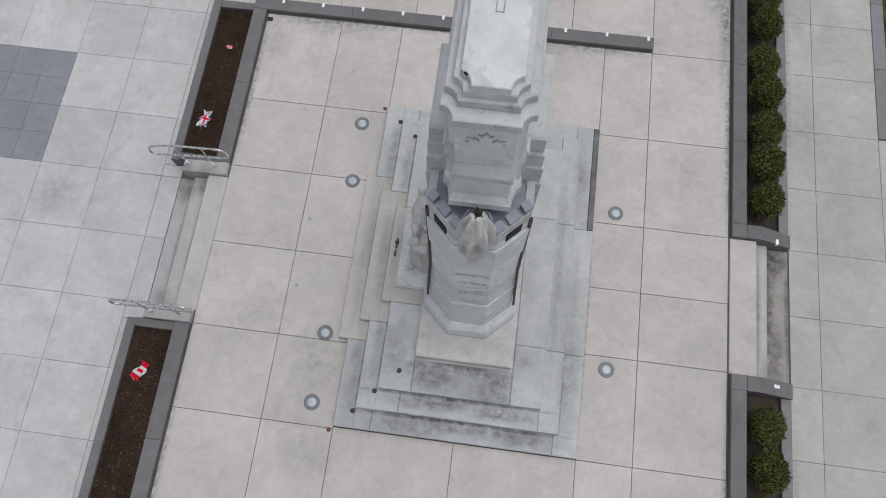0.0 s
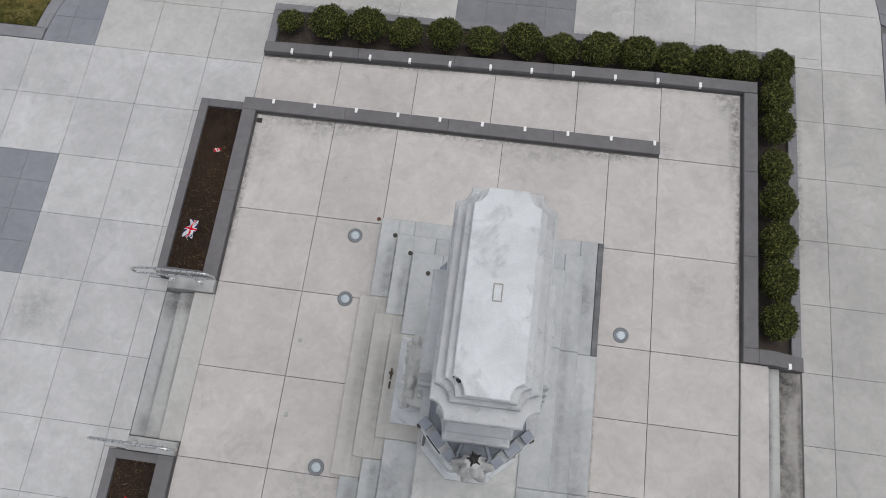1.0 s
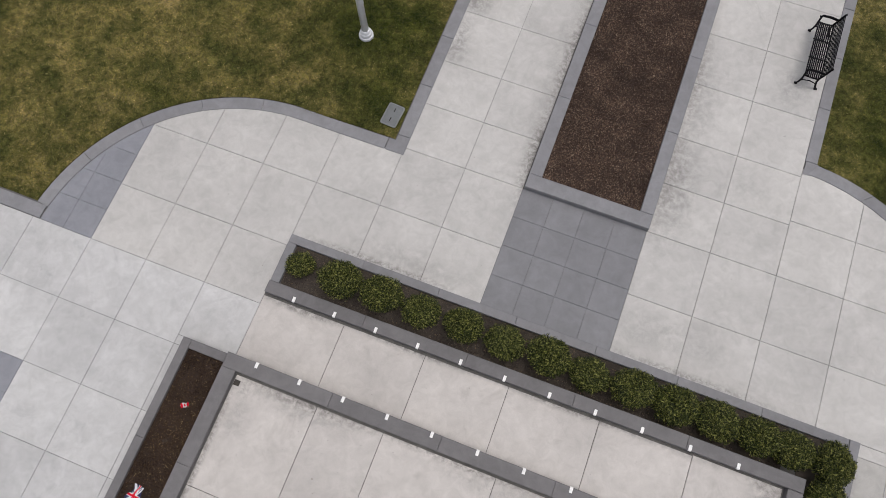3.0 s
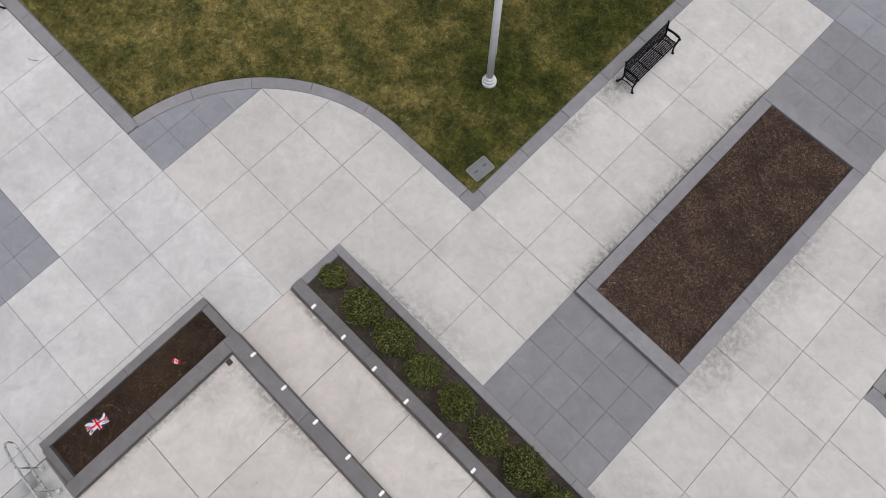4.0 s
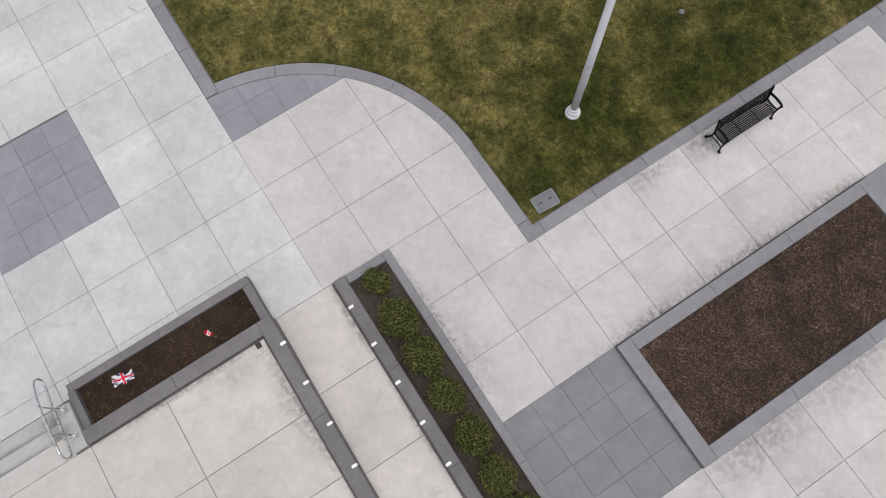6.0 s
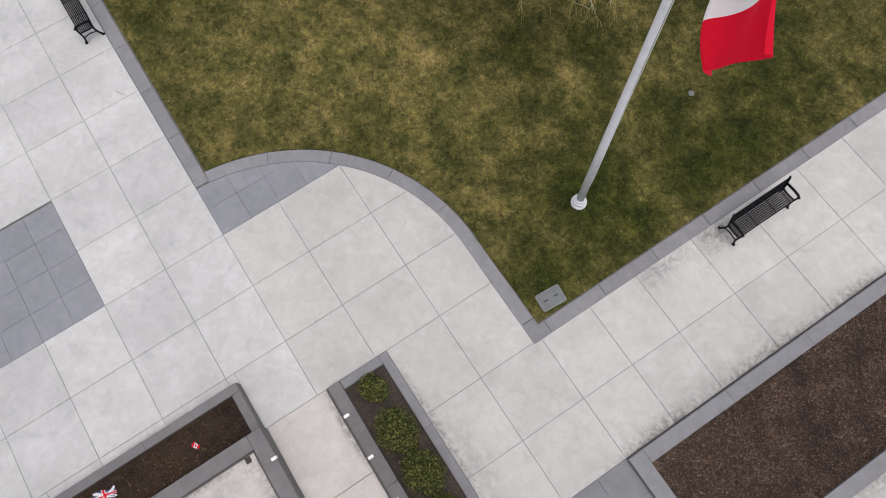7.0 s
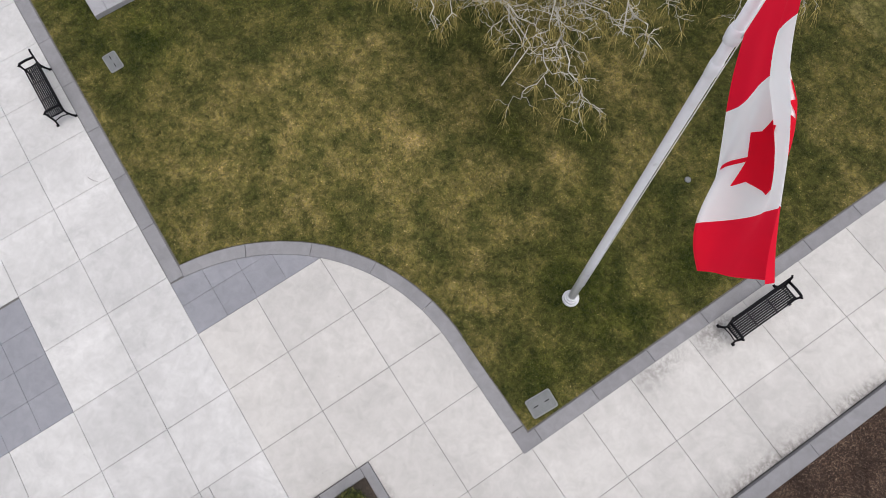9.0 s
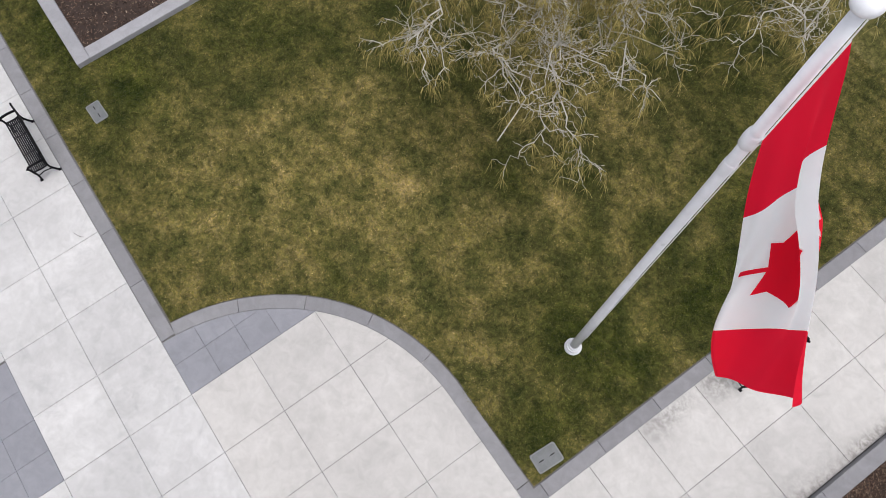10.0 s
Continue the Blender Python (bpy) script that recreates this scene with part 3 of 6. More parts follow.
def slab_piece(poly, mat, parent, z=0.0, gap=0.0040, thick=0.045, name="slab", bev=0.003, zf=None):
    """One slab: its corners drawn in by half a joint, its upper edges eased. Alike rectangles share one mesh."""
    xs, ys = [p[0] for p in poly], [p[1] for p in poly]
    rect = len(poly) == 4 and all(abs(p[0] - x) < 1e-6 or abs(p[0] - X) < 1e-6 for p in poly for x, X in [(min(xs), max(xs))]) and abs(abs(area(poly)) - (max(xs) - min(xs)) * (max(ys) - min(ys))) < 1e-4
    cx, cy = (min(xs) + max(xs)) / 2, (min(ys) + max(ys)) / 2
    if rect and zf is None:
        key = (round(max(xs) - min(xs), 3), round(max(ys) - min(ys), 3), mat.name, thick)
        if key not in SLAB_MESHES:
            w, h = key[0] / 2 - gap, key[1] / 2 - gap
            SLAB_MESHES[key] = mesh_of(prism([(-w, -h), (w, -h), (w, h), (-w, h)], -thick, 0.0, bev), name, mat)
        return shared(name, SLAB_MESHES[key], parent, (cx, cy, z))
    local = [(p[0] - cx, p[1] - cy) for p in poly]
    if area(local) < 0:
        local = local[::-1]
    f = 1 - gap / max(0.2, min(max(xs) - min(xs), max(ys) - min(ys)) / 2)
    mx, my = sum(p[0] for p in local) / len(local), sum(p[1] for p in local) / len(local)
    local = [(mx + (x - mx) * f, my + (y - my) * f) for x, y in local]
    top = (lambda x, y: zf(x + cx, y + cy)) if zf else 0.0
    me = mesh_of(prism(local, -thick if zf is None else min(zf(*p) for p in poly) - thick, top, bev if zf is None else 0.0), name, mat)
    return shared(name, me, parent, (cx, cy, z))


def rect_poly(x0, x1, y0, y1):
    return [(x0, y0), (x1, y0), (x1, y1), (x0, y1)]


# what the terrace, its beds and its steps cover of the plaza
FOOT = [(-5.2, 7.86, -9.0, 12.43), (-6.33, -5.2, -9.0, 1.27), (-6.13, -5.2, 1.27, 4.98), (-6.33, -5.2, 4.98, 9.42)]
GREYS = [(-0.58, 2.42, 12.43, 15.39), (-12.55, -9.55, 4.68, 7.68), (-11.6, -9.55, 10.70, 14.2), (-0.58, 2.42, 22.6, 25.45)]


def minus(rects, hole):
    out = []
    for x0, x1, y0, y1 in rects:
        hx0, hx1, hy0, hy1 = hole
        if hx1 <= x0 or hx0 >= x1 or hy1 <= y0 or hy0 >= y1:
            out.append((x0, x1, y0, y1))
            continue
        if hy0 > y0:
            out.append((x0, x1, y0, hy0))
        if hy1 < y1:
            out.append((x0, x1, hy1, y1))
        m0, m1 = max(y0, hy0), min(y1, hy1)
        if hx0 > x0:
            out.append((x0, hx0, m0, m1))
        if hx1 < x1:
            out.append((hx1, x1, m0, m1))
    return [r for r in out if r[1] - r[0] > 0.06 and r[3] - r[2] > 0.06]


def lay(x0, x1, y0, y1, mat, name="slab"):
    """Lays one slab, cut back to the curved kerbs where it meets them."""
    poly = rect_poly(x0, x1, y0, y1)
    if x1 > ARC_E[0] + 0.2 and y1 > ARC_E[1] + 0.5:
        poly = clip_convex(poly, circle(ARC_E, ARC_E_R - KERB + 0.1))
    elif x1 < ARC_W[0] + 0.3 and y1 > 11.0:
        poly = clip_convex(poly, circle(ARC_W, ARC_W_R - KERB + 0.12, 96))
    if poly and abs(area(poly)) > 0.02:
        slab_piece(poly, mat, pavement, 0.0, name=name)


for x0, x1 in zip(PX, PX[1:]):
    for y0, y1 in list(zip(PY, PY[1:])) + [(13.82, 15.22)]:
        if x1 < -11.0 and y0 > 10.5 and y0 < 12:
            continue
        if x1 <= -11.0 and y0 > 10.8:
            continue
        if x0 > 9.9 and y0 > 7.6:
            continue
        if y0 == 13.82 and x0 >= -3.6:
            y1 = 15.39
        rects = [(x0, x1, y0, y1)]
        for hole in FOOT + GREYS:
            rects = minus(rects, hole)
        for r in rects:
            lay(*r, M_EAST if r[0] > 7.5 and r[2] < 12.0 else M_CREAM if r[1] > -9.5 and ((r[1] < -5.0 and r[2] > 10.5) or r[2] > 12.1) else M_SLAB)
for y0, y1 in zip(WALK_Y, WALK_Y[1:]):
    for x0, x1 in ((-3.57, -2.03), (-2.03, -0.58), (2.42, 3.90), (3.90, 5.42)):
        lay(x0, x1, y0, y1, M_CREAM)
for x0, x1 in ((5.42, 6.92), (6.92, 8.50), (8.5, 9.98)):
    for y0, y1 in ((15.39, 16.79), (16.79, 18.2)):
        lay(x0, x1, y0, y1, M_CREAM)

# grey tiles, three quarters of a metre square
for gx0, gx1, gy0, gy1 in GREYS[:2] + [GREYS[3]]:
    nx, ny = max(1, round((gx1 - gx0) / 0.75)), max(1, round((gy1 - gy0) / 0.75))
    for i in range(nx):
        for j in range(ny):
            slab_piece(rect_poly(gx0 + (gx1 - gx0) * i / nx, gx0 + (gx1 - gx0) * (i + 1) / nx, gy0 + (gy1 - gy0) * j / ny, gy0 + (gy1 - gy0) * (j + 1) / ny), M_AXIS if gx0 > -1 else M_GREY, pavement, 0.0, 0.0025, name="grey_tile")
for i in range(3):
    for j in range(5):
        x1 = -9.55 - 0.75 * i
        poly = rect_poly(x1 - 0.75, x1, 10.70 + 0.75 * j, 10.70 + 0.75 * (j + 1))
        poly = clip_convex(poly, circle(ARC_W, ARC_W_R - KERB, 96))
        if poly and abs(area(poly)) > 0.0015:
            slab_piece(poly, M_GREY, pavement, 0.0, 0.0025, name="grey_tile")
for i in range(12):
    for j in range(4):
        slab_piece(rect_poly(-3.57 + 0.75 * i, -2.82 + 0.75 * i, 25.45 + 0.75 * j, 26.2 + 0.75 * j), M_GREY, pavement, 0.0, 0.0025, name="grey_tile")

# ---- lawns and their kerbs ----
W_IN = [(ARC_W[0] + ARC_W_R * math.cos(radians(a)), ARC_W[1] + ARC_W_R * math.sin(radians(a))) for a in range(174, 89, -3)] + [(-5.6, 15.49), (-4.02, 15.50)]
W_OUT = [(ARC_W[0] + (ARC_W_R - KERB) * math.cos(radians(a)), ARC_W[1] + (ARC_W_R - KERB) * math.sin(radians(a))) for a in range(174, 89, -3)] + [(-5.6, 15.185), (-4.02, 15.19)]
E_IN = [(ARC_E[0] + ARC_E_R * math.cos(radians(a)), ARC_E[1] + ARC_E_R * math.sin(radians(a))) for a in range(85, -1, -4)]
E_OUT = [(ARC_E[0] + (ARC_E_R - KERB) * math.cos(radians(a)), ARC_E[1] + (ARC_E_R - KERB) * math.sin(radians(a))) for a in range(87, -3, -4)]


def flat_sheet(name, poly, z, mat, label, cat):
    bm = bmesh.new()
    f = bm.faces.new([bm.verts.new((x, y, z)) for x, y in poly])
    r = bmesh.ops.extrude_face_region(bm, geom=[f])
    for v in [g for g in r["geom"] if isinstance(g, bmesh.types.BMVert)]:
        v.co.z = z - 0.08
    bmesh.ops.recalc_face_normals(bm, faces=list(bm.faces))
    return tagged(part(name, bm, mat), label, cat, "", "structure")


W_TURF = [(ARC_W[0] + (ARC_W_R + 0.03) * math.cos(radians(a)), ARC_W[1] + (ARC_W_R + 0.03) * math.sin(radians(a))) for a in range(171, 89, -3)] + [(-5.6, 15.52), (-3.88, 15.53)]
LAWN_W = [(-60, 11.08), (-11.22, 11.08)] + W_TURF + [(-3.88, 60), (-60, 60)]
LAWN_E = [(5.70, 60), (5.70, 18.40)] + E_IN[2:] + [(10.28, 7.70), (60, 7.70), (60, 60)]
lawn_west = flat_sheet("lawn_west", LAWN_W, 0.0, M_TURF, "mown lawn, green with yellow-brown dry patches", "lawn")
lawn_east = flat_sheet("lawn_east", LAWN_E, 0.0, M_TURF, "mown dark green lawn inside a curved kerb", "lawn")


def kerb_run(name, inner, outer, label, step=5):
    """Kerb stones end to end between two edge lines of as many points."""
    k = tagged(empty(name), label, "kerb", "", "structure")
    i = 0
    while i < len(inner) - 1:
        j = min(i + step, len(inner) - 1)
        poly = [outer[n] for n in range(i, j + 1)] + [inner[n] for n in range(j, i - 1, -1)]
        if area(poly) < 0:
            poly = poly[::-1]
        cx, cy = sum(p[0] for p in poly) / len(poly), sum(p[1] for p in poly) / len(poly)
        poly = [(cx + (x - cx) * 0.995, cy + (y - cy) * 0.995) for x, y in poly]
        part("kerb_stone", prism(poly, -0.08, 0.018, 0.008), M_KERB, k)
        i = j
    return k


def straight(a, b, n):
    return [(a[0] + (b[0] - a[0]) * k / n, a[1] + (b[1] - a[1]) * k / n) for k in range(n + 1)]


kerb_curve = kerb_run("kerb_curved_west", W_IN, W_OUT, "curved kerb of grey stone at the lawn's edge", 6)
part("kerb_stone", prism([(-4.014, 15.192), (-3.537, 15.192), (-3.537, 15.655), (-3.848, 15.655), (-3.848, 15.498), (-4.014, 15.498)], -0.08, 0.018, 0.006), M_KERB, kerb_curve)
kerb_run("kerb_west", straight((-26.1, 11.05), (-10.93, 11.04), 10), straight((-26.1, 10.71), (-10.93, 10.71), 10), "straight grey stone kerb beside the lawn", 1)
kerb_run("kerb_walk_west", straight((-3.85, 15.66), (-3.85, 28.9), 9), straight((-3.535, 15.66), (-3.535, 28.9), 9), "straight grey stone kerb beside the lawn", 1)
kerb_run("kerb_walk_east", straight((5.70, 18.385), (5.70, 28.9), 7), straight((5.42, 18.385), (5.42, 28.9), 7), "straight grey stone kerb beside the lawn", 1)
kerb_run("kerb_east", straight((10.28, 7.70), (10.28, 13.38), 3), straight((9.98, 7.70), (9.98, 13.38), 3), "straight grey stone kerb beside the eastern lawn", 1)
kerb_corner = tagged(empty("kerb_corner_east"), "small grey kerb stone in the angle of two kerbs", "kerb", "", "structure")
kerb_run("kerb_curved_east", E_IN, E_OUT[:len(E_IN)], "curved kerb of grey stone at the lawn's edge", 4)

part("kerb_stone", prism([(5.43, 18.03), (5.60, 18.05), (5.72, 18.10), (5.73, 18.38), (5.45, 18.38)], -0.08, 0.013), M_KERB, kerb_corner)

# ---- terrace ----
terrace = part("terrace", bmesh.new(), M_JOINT)
bmt = bmesh.new()
add_box(bmt, -4.88, 6.42, -8.5, 9.15, -0.05, TOP - 0.03)
add_box(bmt, 4.50, 6.42, 9.15, 11.0, -0.05, TOP - 0.03)
bmt.to_mesh(terrace.data)
bmt.free()
tagged(terrace, "raised terrace of warm grey concrete slabs", "terrace", "", "structure")
TX = [-4.846, -2.98, -1.49, 0.97, 3.42, 4.54, 6.375]
ROWS_L = [-8.4, -6.0, -4.1, -2.25, -0.47, 1.29, 3.15, 4.99, 6.73, 9.09]
ROWS_R = [-8.4, -6.0, -4.1, -2.25, -0.43, 1.70, 3.15, 4.64, 6.79, 9.09]
for i, (x0, x1) in enumerate(zip(TX, TX[1:])):
    rows = ROWS_L if i < 2 else ROWS_R
    for y0, y1 in zip(rows, rows[1:]):
        if 1 < i < 4 and y1 > -0.3 and y0 < 6.7:
            if i == 2 or i == 3:
                continue
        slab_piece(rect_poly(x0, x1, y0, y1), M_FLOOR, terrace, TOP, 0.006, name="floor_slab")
slab_piece(rect_poly(4.54, 6.375, 9.09, 10.93), M_FLOOR, terrace, TOP, 0.006, name="floor_slab")

# the ramp between its two walls
def ramp_z(x):
    return TOP * min(1.0, max(0.0, (x + 5.2) / 9.75))


ramp_floor = part("ramp", prism(rect_poly(-5.2, 4.52, 9.40, 11.0), -0.05, lambda x, y: ramp_z(x) - 0.032), M_JOINT)
tagged(ramp_floor, "long gentle concrete ramp between low walls", "ramp", "", "structure")
RX = [-5.2, -3.21, -1.28, 0.62, 2.60, 4.54]
for x0, x1 in zip(RX, RX[1:]):
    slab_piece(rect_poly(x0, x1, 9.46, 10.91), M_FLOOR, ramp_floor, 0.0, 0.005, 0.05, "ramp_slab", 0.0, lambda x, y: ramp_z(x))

# ---- steps at both sides of the terrace ----
def flight(name, xs, zs, y0, y1, mats, label):
    f = tagged(empty(name), label, "steps", "", "structure")
    for (a, b), z, m in zip(xs, zs, mats):
        part("tread", box(a, b, y0, y1, -0.05, z, 0.012), m, f)
    return f


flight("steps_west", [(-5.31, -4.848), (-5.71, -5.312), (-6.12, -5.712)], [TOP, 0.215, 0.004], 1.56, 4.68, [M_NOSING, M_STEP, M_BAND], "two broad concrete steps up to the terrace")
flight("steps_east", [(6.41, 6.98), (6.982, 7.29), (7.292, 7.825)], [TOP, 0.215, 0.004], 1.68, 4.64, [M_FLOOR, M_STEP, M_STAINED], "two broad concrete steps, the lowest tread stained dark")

# ---- low walls, planting beds ----
def outer_top(x):
    return min(0.57, 0.16 + 0.0425 * (x + 5.2))


def coping(name, poly, z, parent, label="", z0=-0.05, mat=None):
    return part(name, prism(poly, z0, z, 0.010), mat or M_WALL, parent, label)


def cut_run(name, a, b, width, z, parent, pieces, axis="x", z0=-0.05, mat=None):
    """A wall in stones end to end, with fine joints; z: number or function of x, y."""
    for k in range(pieces):
        p0, p1 = a[0] + (b[0] - a[0]) * k / pieces, a[0] + (b[0] - a[0]) * (k + 1) / pieces
        q0, q1 = a[1] + (b[1] - a[1]) * k / pieces, a[1] + (b[1] - a[1]) * (k + 1) / pieces
        if axis == "x":
            poly = rect_poly(p0 + 0.0015, p1 - 0.0015, a[1], a[1] + width)
        else:
            poly = rect_poly(a[0], a[0] + width, q0 + 0.0015, q1 - 0.0015)
        part(name, prism(poly, z0, z, 0.010), mat or M_WALL, parent)


wall_ramp_inner = tagged(empty("wall_ramp_inner"), "low dark grey stone wall between ramp and terrace", "wall", "", "structure")
cut_run("wall_stone", (-5.2, 9.14), (4.54, 9.14), 0.32, 0.535, wall_ramp_inner, 4)
wall_west_north = tagged(empty("wall_west_north"), "low dark grey stone wall along the terrace edge", "wall", "", "structure")
cut_run("wall_stone", (-5.2, 4.99), (-5.2, 9.14), 0.325, 0.535, wall_west_north, 2, "y")
wall_west_south = tagged(empty("wall_west_south"), "low dark grey stone wall along the terrace edge", "wall", "", "structure")
cut_run("wall_stone", (-5.2, -8.4), (-5.2, 1.27), 0.325, 0.535, wall_west_south, 4, "y")
wall_ramp_outer = tagged(empty("wall_ramp_outer"), "dark grey stone wall rising with the ramp", "wall", "", "structure")
cut_run("wall_stone", (-5.18, 10.97), (6.72, 10.97), 0.285, lambda x, y: outer_top(x), wall_ramp_outer, 5)
wall_east_north = tagged(empty("wall_east_north"), "dark grey stone wall between terrace and hedge", "wall", "", "structure")
cut_run("wall_stone", (6.42, 4.95), (6.42, 10.967), 0.31, 0.55, wall_east_north, 3, "y")
wall_east_south = tagged(empty("wall_east_south"), "dark grey stone wall between terrace and hedge", "wall", "", "structure")
cut_run("wall_stone", (6.42, -8.4), (6.42, 1.36), 0.31, 0.55, wall_east_south, 4, "y")
# end walls with a bend in their sloping tops
slope_end = lambda x, y: 0.55 if x < 7.05 else 0.55 - (x - 7.05) * 0.48
for nm, ya, yb in (("wall_east_end_north", 4.65, 4.95), ("wall_east_end_south", 1.36, 1.67)):
    e = tagged(empty(nm), "dark stone end wall of the hedge bed, its top sloping down", "wall", "", "structure")
    part("wall_stone", prism([(6.42, ya), (6.74, ya), (6.74, yb), (6.42, yb)], -0.05, 0.553, 0.010), M_WALL, e)
    part("wall_stone", prism([(6.743, ya), (7.05, ya), (7.81, ya), (7.81, yb), (7.05, yb), (6.743, yb)], -0.05, slope_end, 0.0), M_WALL, e)
kerb_east_north = tagged(empty("kerb_hedge_east_north"), "grey stone kerb round the hedge bed", "kerb", "", "structure")
cut_run("kerb_stone", (7.60, 4.953), (7.60, 12.43), 0.21, 0.12, kerb_east_north, 4, "y", mat=M_KERB)
kerb_east_south = tagged(empty("kerb_hedge_east_south"), "grey stone kerb round the hedge bed", "kerb", "", "structure")
cut_run("kerb_stone", (7.60, -8.4), (7.60, 1.357), 0.21, 0.12, kerb_east_south, 4, "y", mat=M_KERB)
kerb_hedge_north = tagged(empty("kerb_hedge_north"), "grey stone kerb round the hedge bed", "kerb", "", "structure")
cut_run("kerb_stone", (-5.18, 12.23), (7.597, 12.23), 0.20, 0.10, kerb_hedge_north, 7, mat=M_KERB)
kerb_hedge_end = tagged(empty("kerb_hedge_end"), "grey stone kerb closing the hedge bed", "kerb", "", "structure")
cut_run("kerb_stone", (-5.18, 11.258), (-5.18, 12.228), 0.21, 0.10, kerb_hedge_end, 1, "y", mat=M_KERB)
# beds of the western side
for nm, ya, yb in (("bed_kerb_north", 5.0, 9.42), ("bed_kerb_south", -8.4, 1.26)):
    k = tagged(empty(nm), "dark grey stone edging of a narrow mulch bed", "kerb", "", "structure")
    cut_run("kerb_stone", (-6.33, ya), (-6.33, yb), 0.20, 0.32, k, 2, "y")
    if ya > 0:
        part("kerb_stone", prism(rect_poly(-6.127, -5.203, 9.22, 9.42), -0.05, 0.32, 0.01), M_WALL, k)
        part("kerb_stone", prism(rect_poly(-6.127, -5.203, 5.0, 5.17), -0.05, 0.40, 0.01), M_WALL, k)
    else:
        part("kerb_stone", prism(rect_poly(-6.127, -5.203, 1.08, 1.26), -0.05, 0.40, 0.01), M_WALL, k)
# pale end blocks that carry the handrails
for nm, ya, yb in (("step_block_north", 4.69, 4.985), ("step_block_south", 1.275, 1.55)):
    b = part(nm, prism([(-5.93, ya), (-4.875, ya), (-4.875, yb), (-5.93, yb)], -0.05, lambda x, y: 0.55 if x > -5.5 else 0.47, 0.012), M_STEP)
    tagged(b, "pale concrete end block beside the steps", "end block", "", "structure")

# the large raised bed on the axis
axis_bed = tagged(empty("axis_bed"), "long raised bed with a grey stone surround", "raised bed", "", "structure")
cut_run("surround_stone", (-0.56, 15.39), (2.43, 15.39), 0.35, 0.17, axis_bed, 1, mat=M_KERB)
cut_run("surround_stone", (-0.56, 15.742), (-0.56, 22.25), 0.31, 0.17, axis_bed, 3, "y", mat=M_KERB)
cut_run("surround_stone", (2.12, 15.742), (2.12, 22.25), 0.31, 0.17, axis_bed, 3, "y", mat=M_KERB)
cut_run("surround_stone", (-0.56, 22.252), (2.43, 22.252), 0.32, 0.17, axis_bed, 1, mat=M_KERB)
far_bed = tagged(empty("far_bed"), "raised mulch bed with a pale grey stone surround on the lawn", "raised bed", "", "structure")
M_PALE = stone("pale_surround", (0.30, 0.30, 0.315), 0.08, 0.8, 0.04, 1.5, 90)
for x0, x1, y0, y1 in ((-24.0, -18.32, 12.29, 12.65), (-18.68, -18.32, 12.653, 19.5), (-24.0, -23.65, 12.653, 19.5), (-23.647, -18.683, 19.15, 19.5)):
    part("surround_stone", prism(rect_poly(x0, x1, y0, y1), -0.05, 0.16, 0.012), M_PALE, far_bed)

BEDS = [("soil_bed_hedge", -4.97, 6.42, 11.25, 12.23, 0.0), ("soil_bed_hedge_east", 6.74, 7.60, 4.95, 12.23, 0.01), ("soil_bed_hedge_south", 6.74, 7.60, -8.4, 1.36, 0.01),
        ("soil_bed_west_north", -6.13, -5.2, 5.17, 9.22, 0.24), ("soil_bed_west_south", -6.13, -5.2, -8.4, 1.08, 0.24), ("soil_bed_axis", -0.25, 2.12, 15.74, 22.25, 0.09), ("soil_bed_far", -23.65, -18.68, 12.65, 19.15, 0.07)]
for nm, x0, x1, y0, y1, z in BEDS:
    bm = box(x0, x1, y0, y1, -0.05, z)
    s = part(nm, bm, M_DRY if "hedge" in nm else M_SOIL)
    tagged(s, "dark brown soil of a planting bed", "soil", "", "structure")


def scatter_chips(name, x0, x1, y0, y1, z, count, size, mat, label, seed):
    rng = np.random.default_rng(seed)
    c = np.stack([rng.uniform(x0, x1, count), rng.uniform(y0, y1, count), z + rng.uniform(0.0, 0.03, count)], 1)
    a = rng.uniform(0, math.tau, count)
    t = rng.normal(0, 0.45, count)
    ln, wd = size * rng.uniform(0.5, 1.6, count), size * rng.uniform(0.15, 0.4, count)
    u = np.stack([np.cos(a) * np.cos(t), np.sin(a) * np.cos(t), np.sin(t)], 1) * ln[:, None] / 2
    v = np.stack([-np.sin(a), np.cos(a), rng.normal(0, 0.3, count)], 1) * wd[:, None] / 2
    verts = np.stack([c - u - v, c + u - v * 0.6, c + u * 0.8 + v, c - u * 0.9 + v], 1).reshape(-1, 3)
    faces = np.arange(count * 4).reshape(-1, 4).tolist()
    return soup(name, verts, faces, mat, None, label, "mulch")


scatter_chips("mulch", -0.24, 2.11, 15.75, 22.24, 0.095, 64000, 0.035, M_MULCH, "brown bark mulch filling the raised bed", 1)
scatter_chips("mulch", -6.12, -5.21, 5.18, 9.21, 0.245, 21000, 0.026, M_FRESH, "dark bark mulch in a narrow bed", 2)
scatter_chips("mulch", -6.12, -5.21, -4.5, 1.07, 0.245, 26000, 0.026, M_FRESH, "dark bark mulch in a narrow bed", 3)
scatter_chips("mulch", -4.96, 6.4, 11.3, 12.22, 0.003, 14000, 0.030, M_LITTER, "grey-brown leaf litter and bark under the hedge", 4)
scatter_chips("mulch", -23.6, -18.70, 12.67, 19.1, 0.075, 12000, 0.06, M_MULCH, "brown bark mulch in the raised bed", 5)

# metal brackets over the wall edges that keep skateboards off
def skate_stop():
    bm = bmesh.new()
    add_box(bm, -0.032, 0.032, -0.115, 0.006, 0.0, 0.018, 0.004)
    add_box(bm, -0.028, 0.028, 0.0, 0.010, -0.06, 0.010, 0.003)
    return mesh_of(bm, "skate_stop", M_STOP)


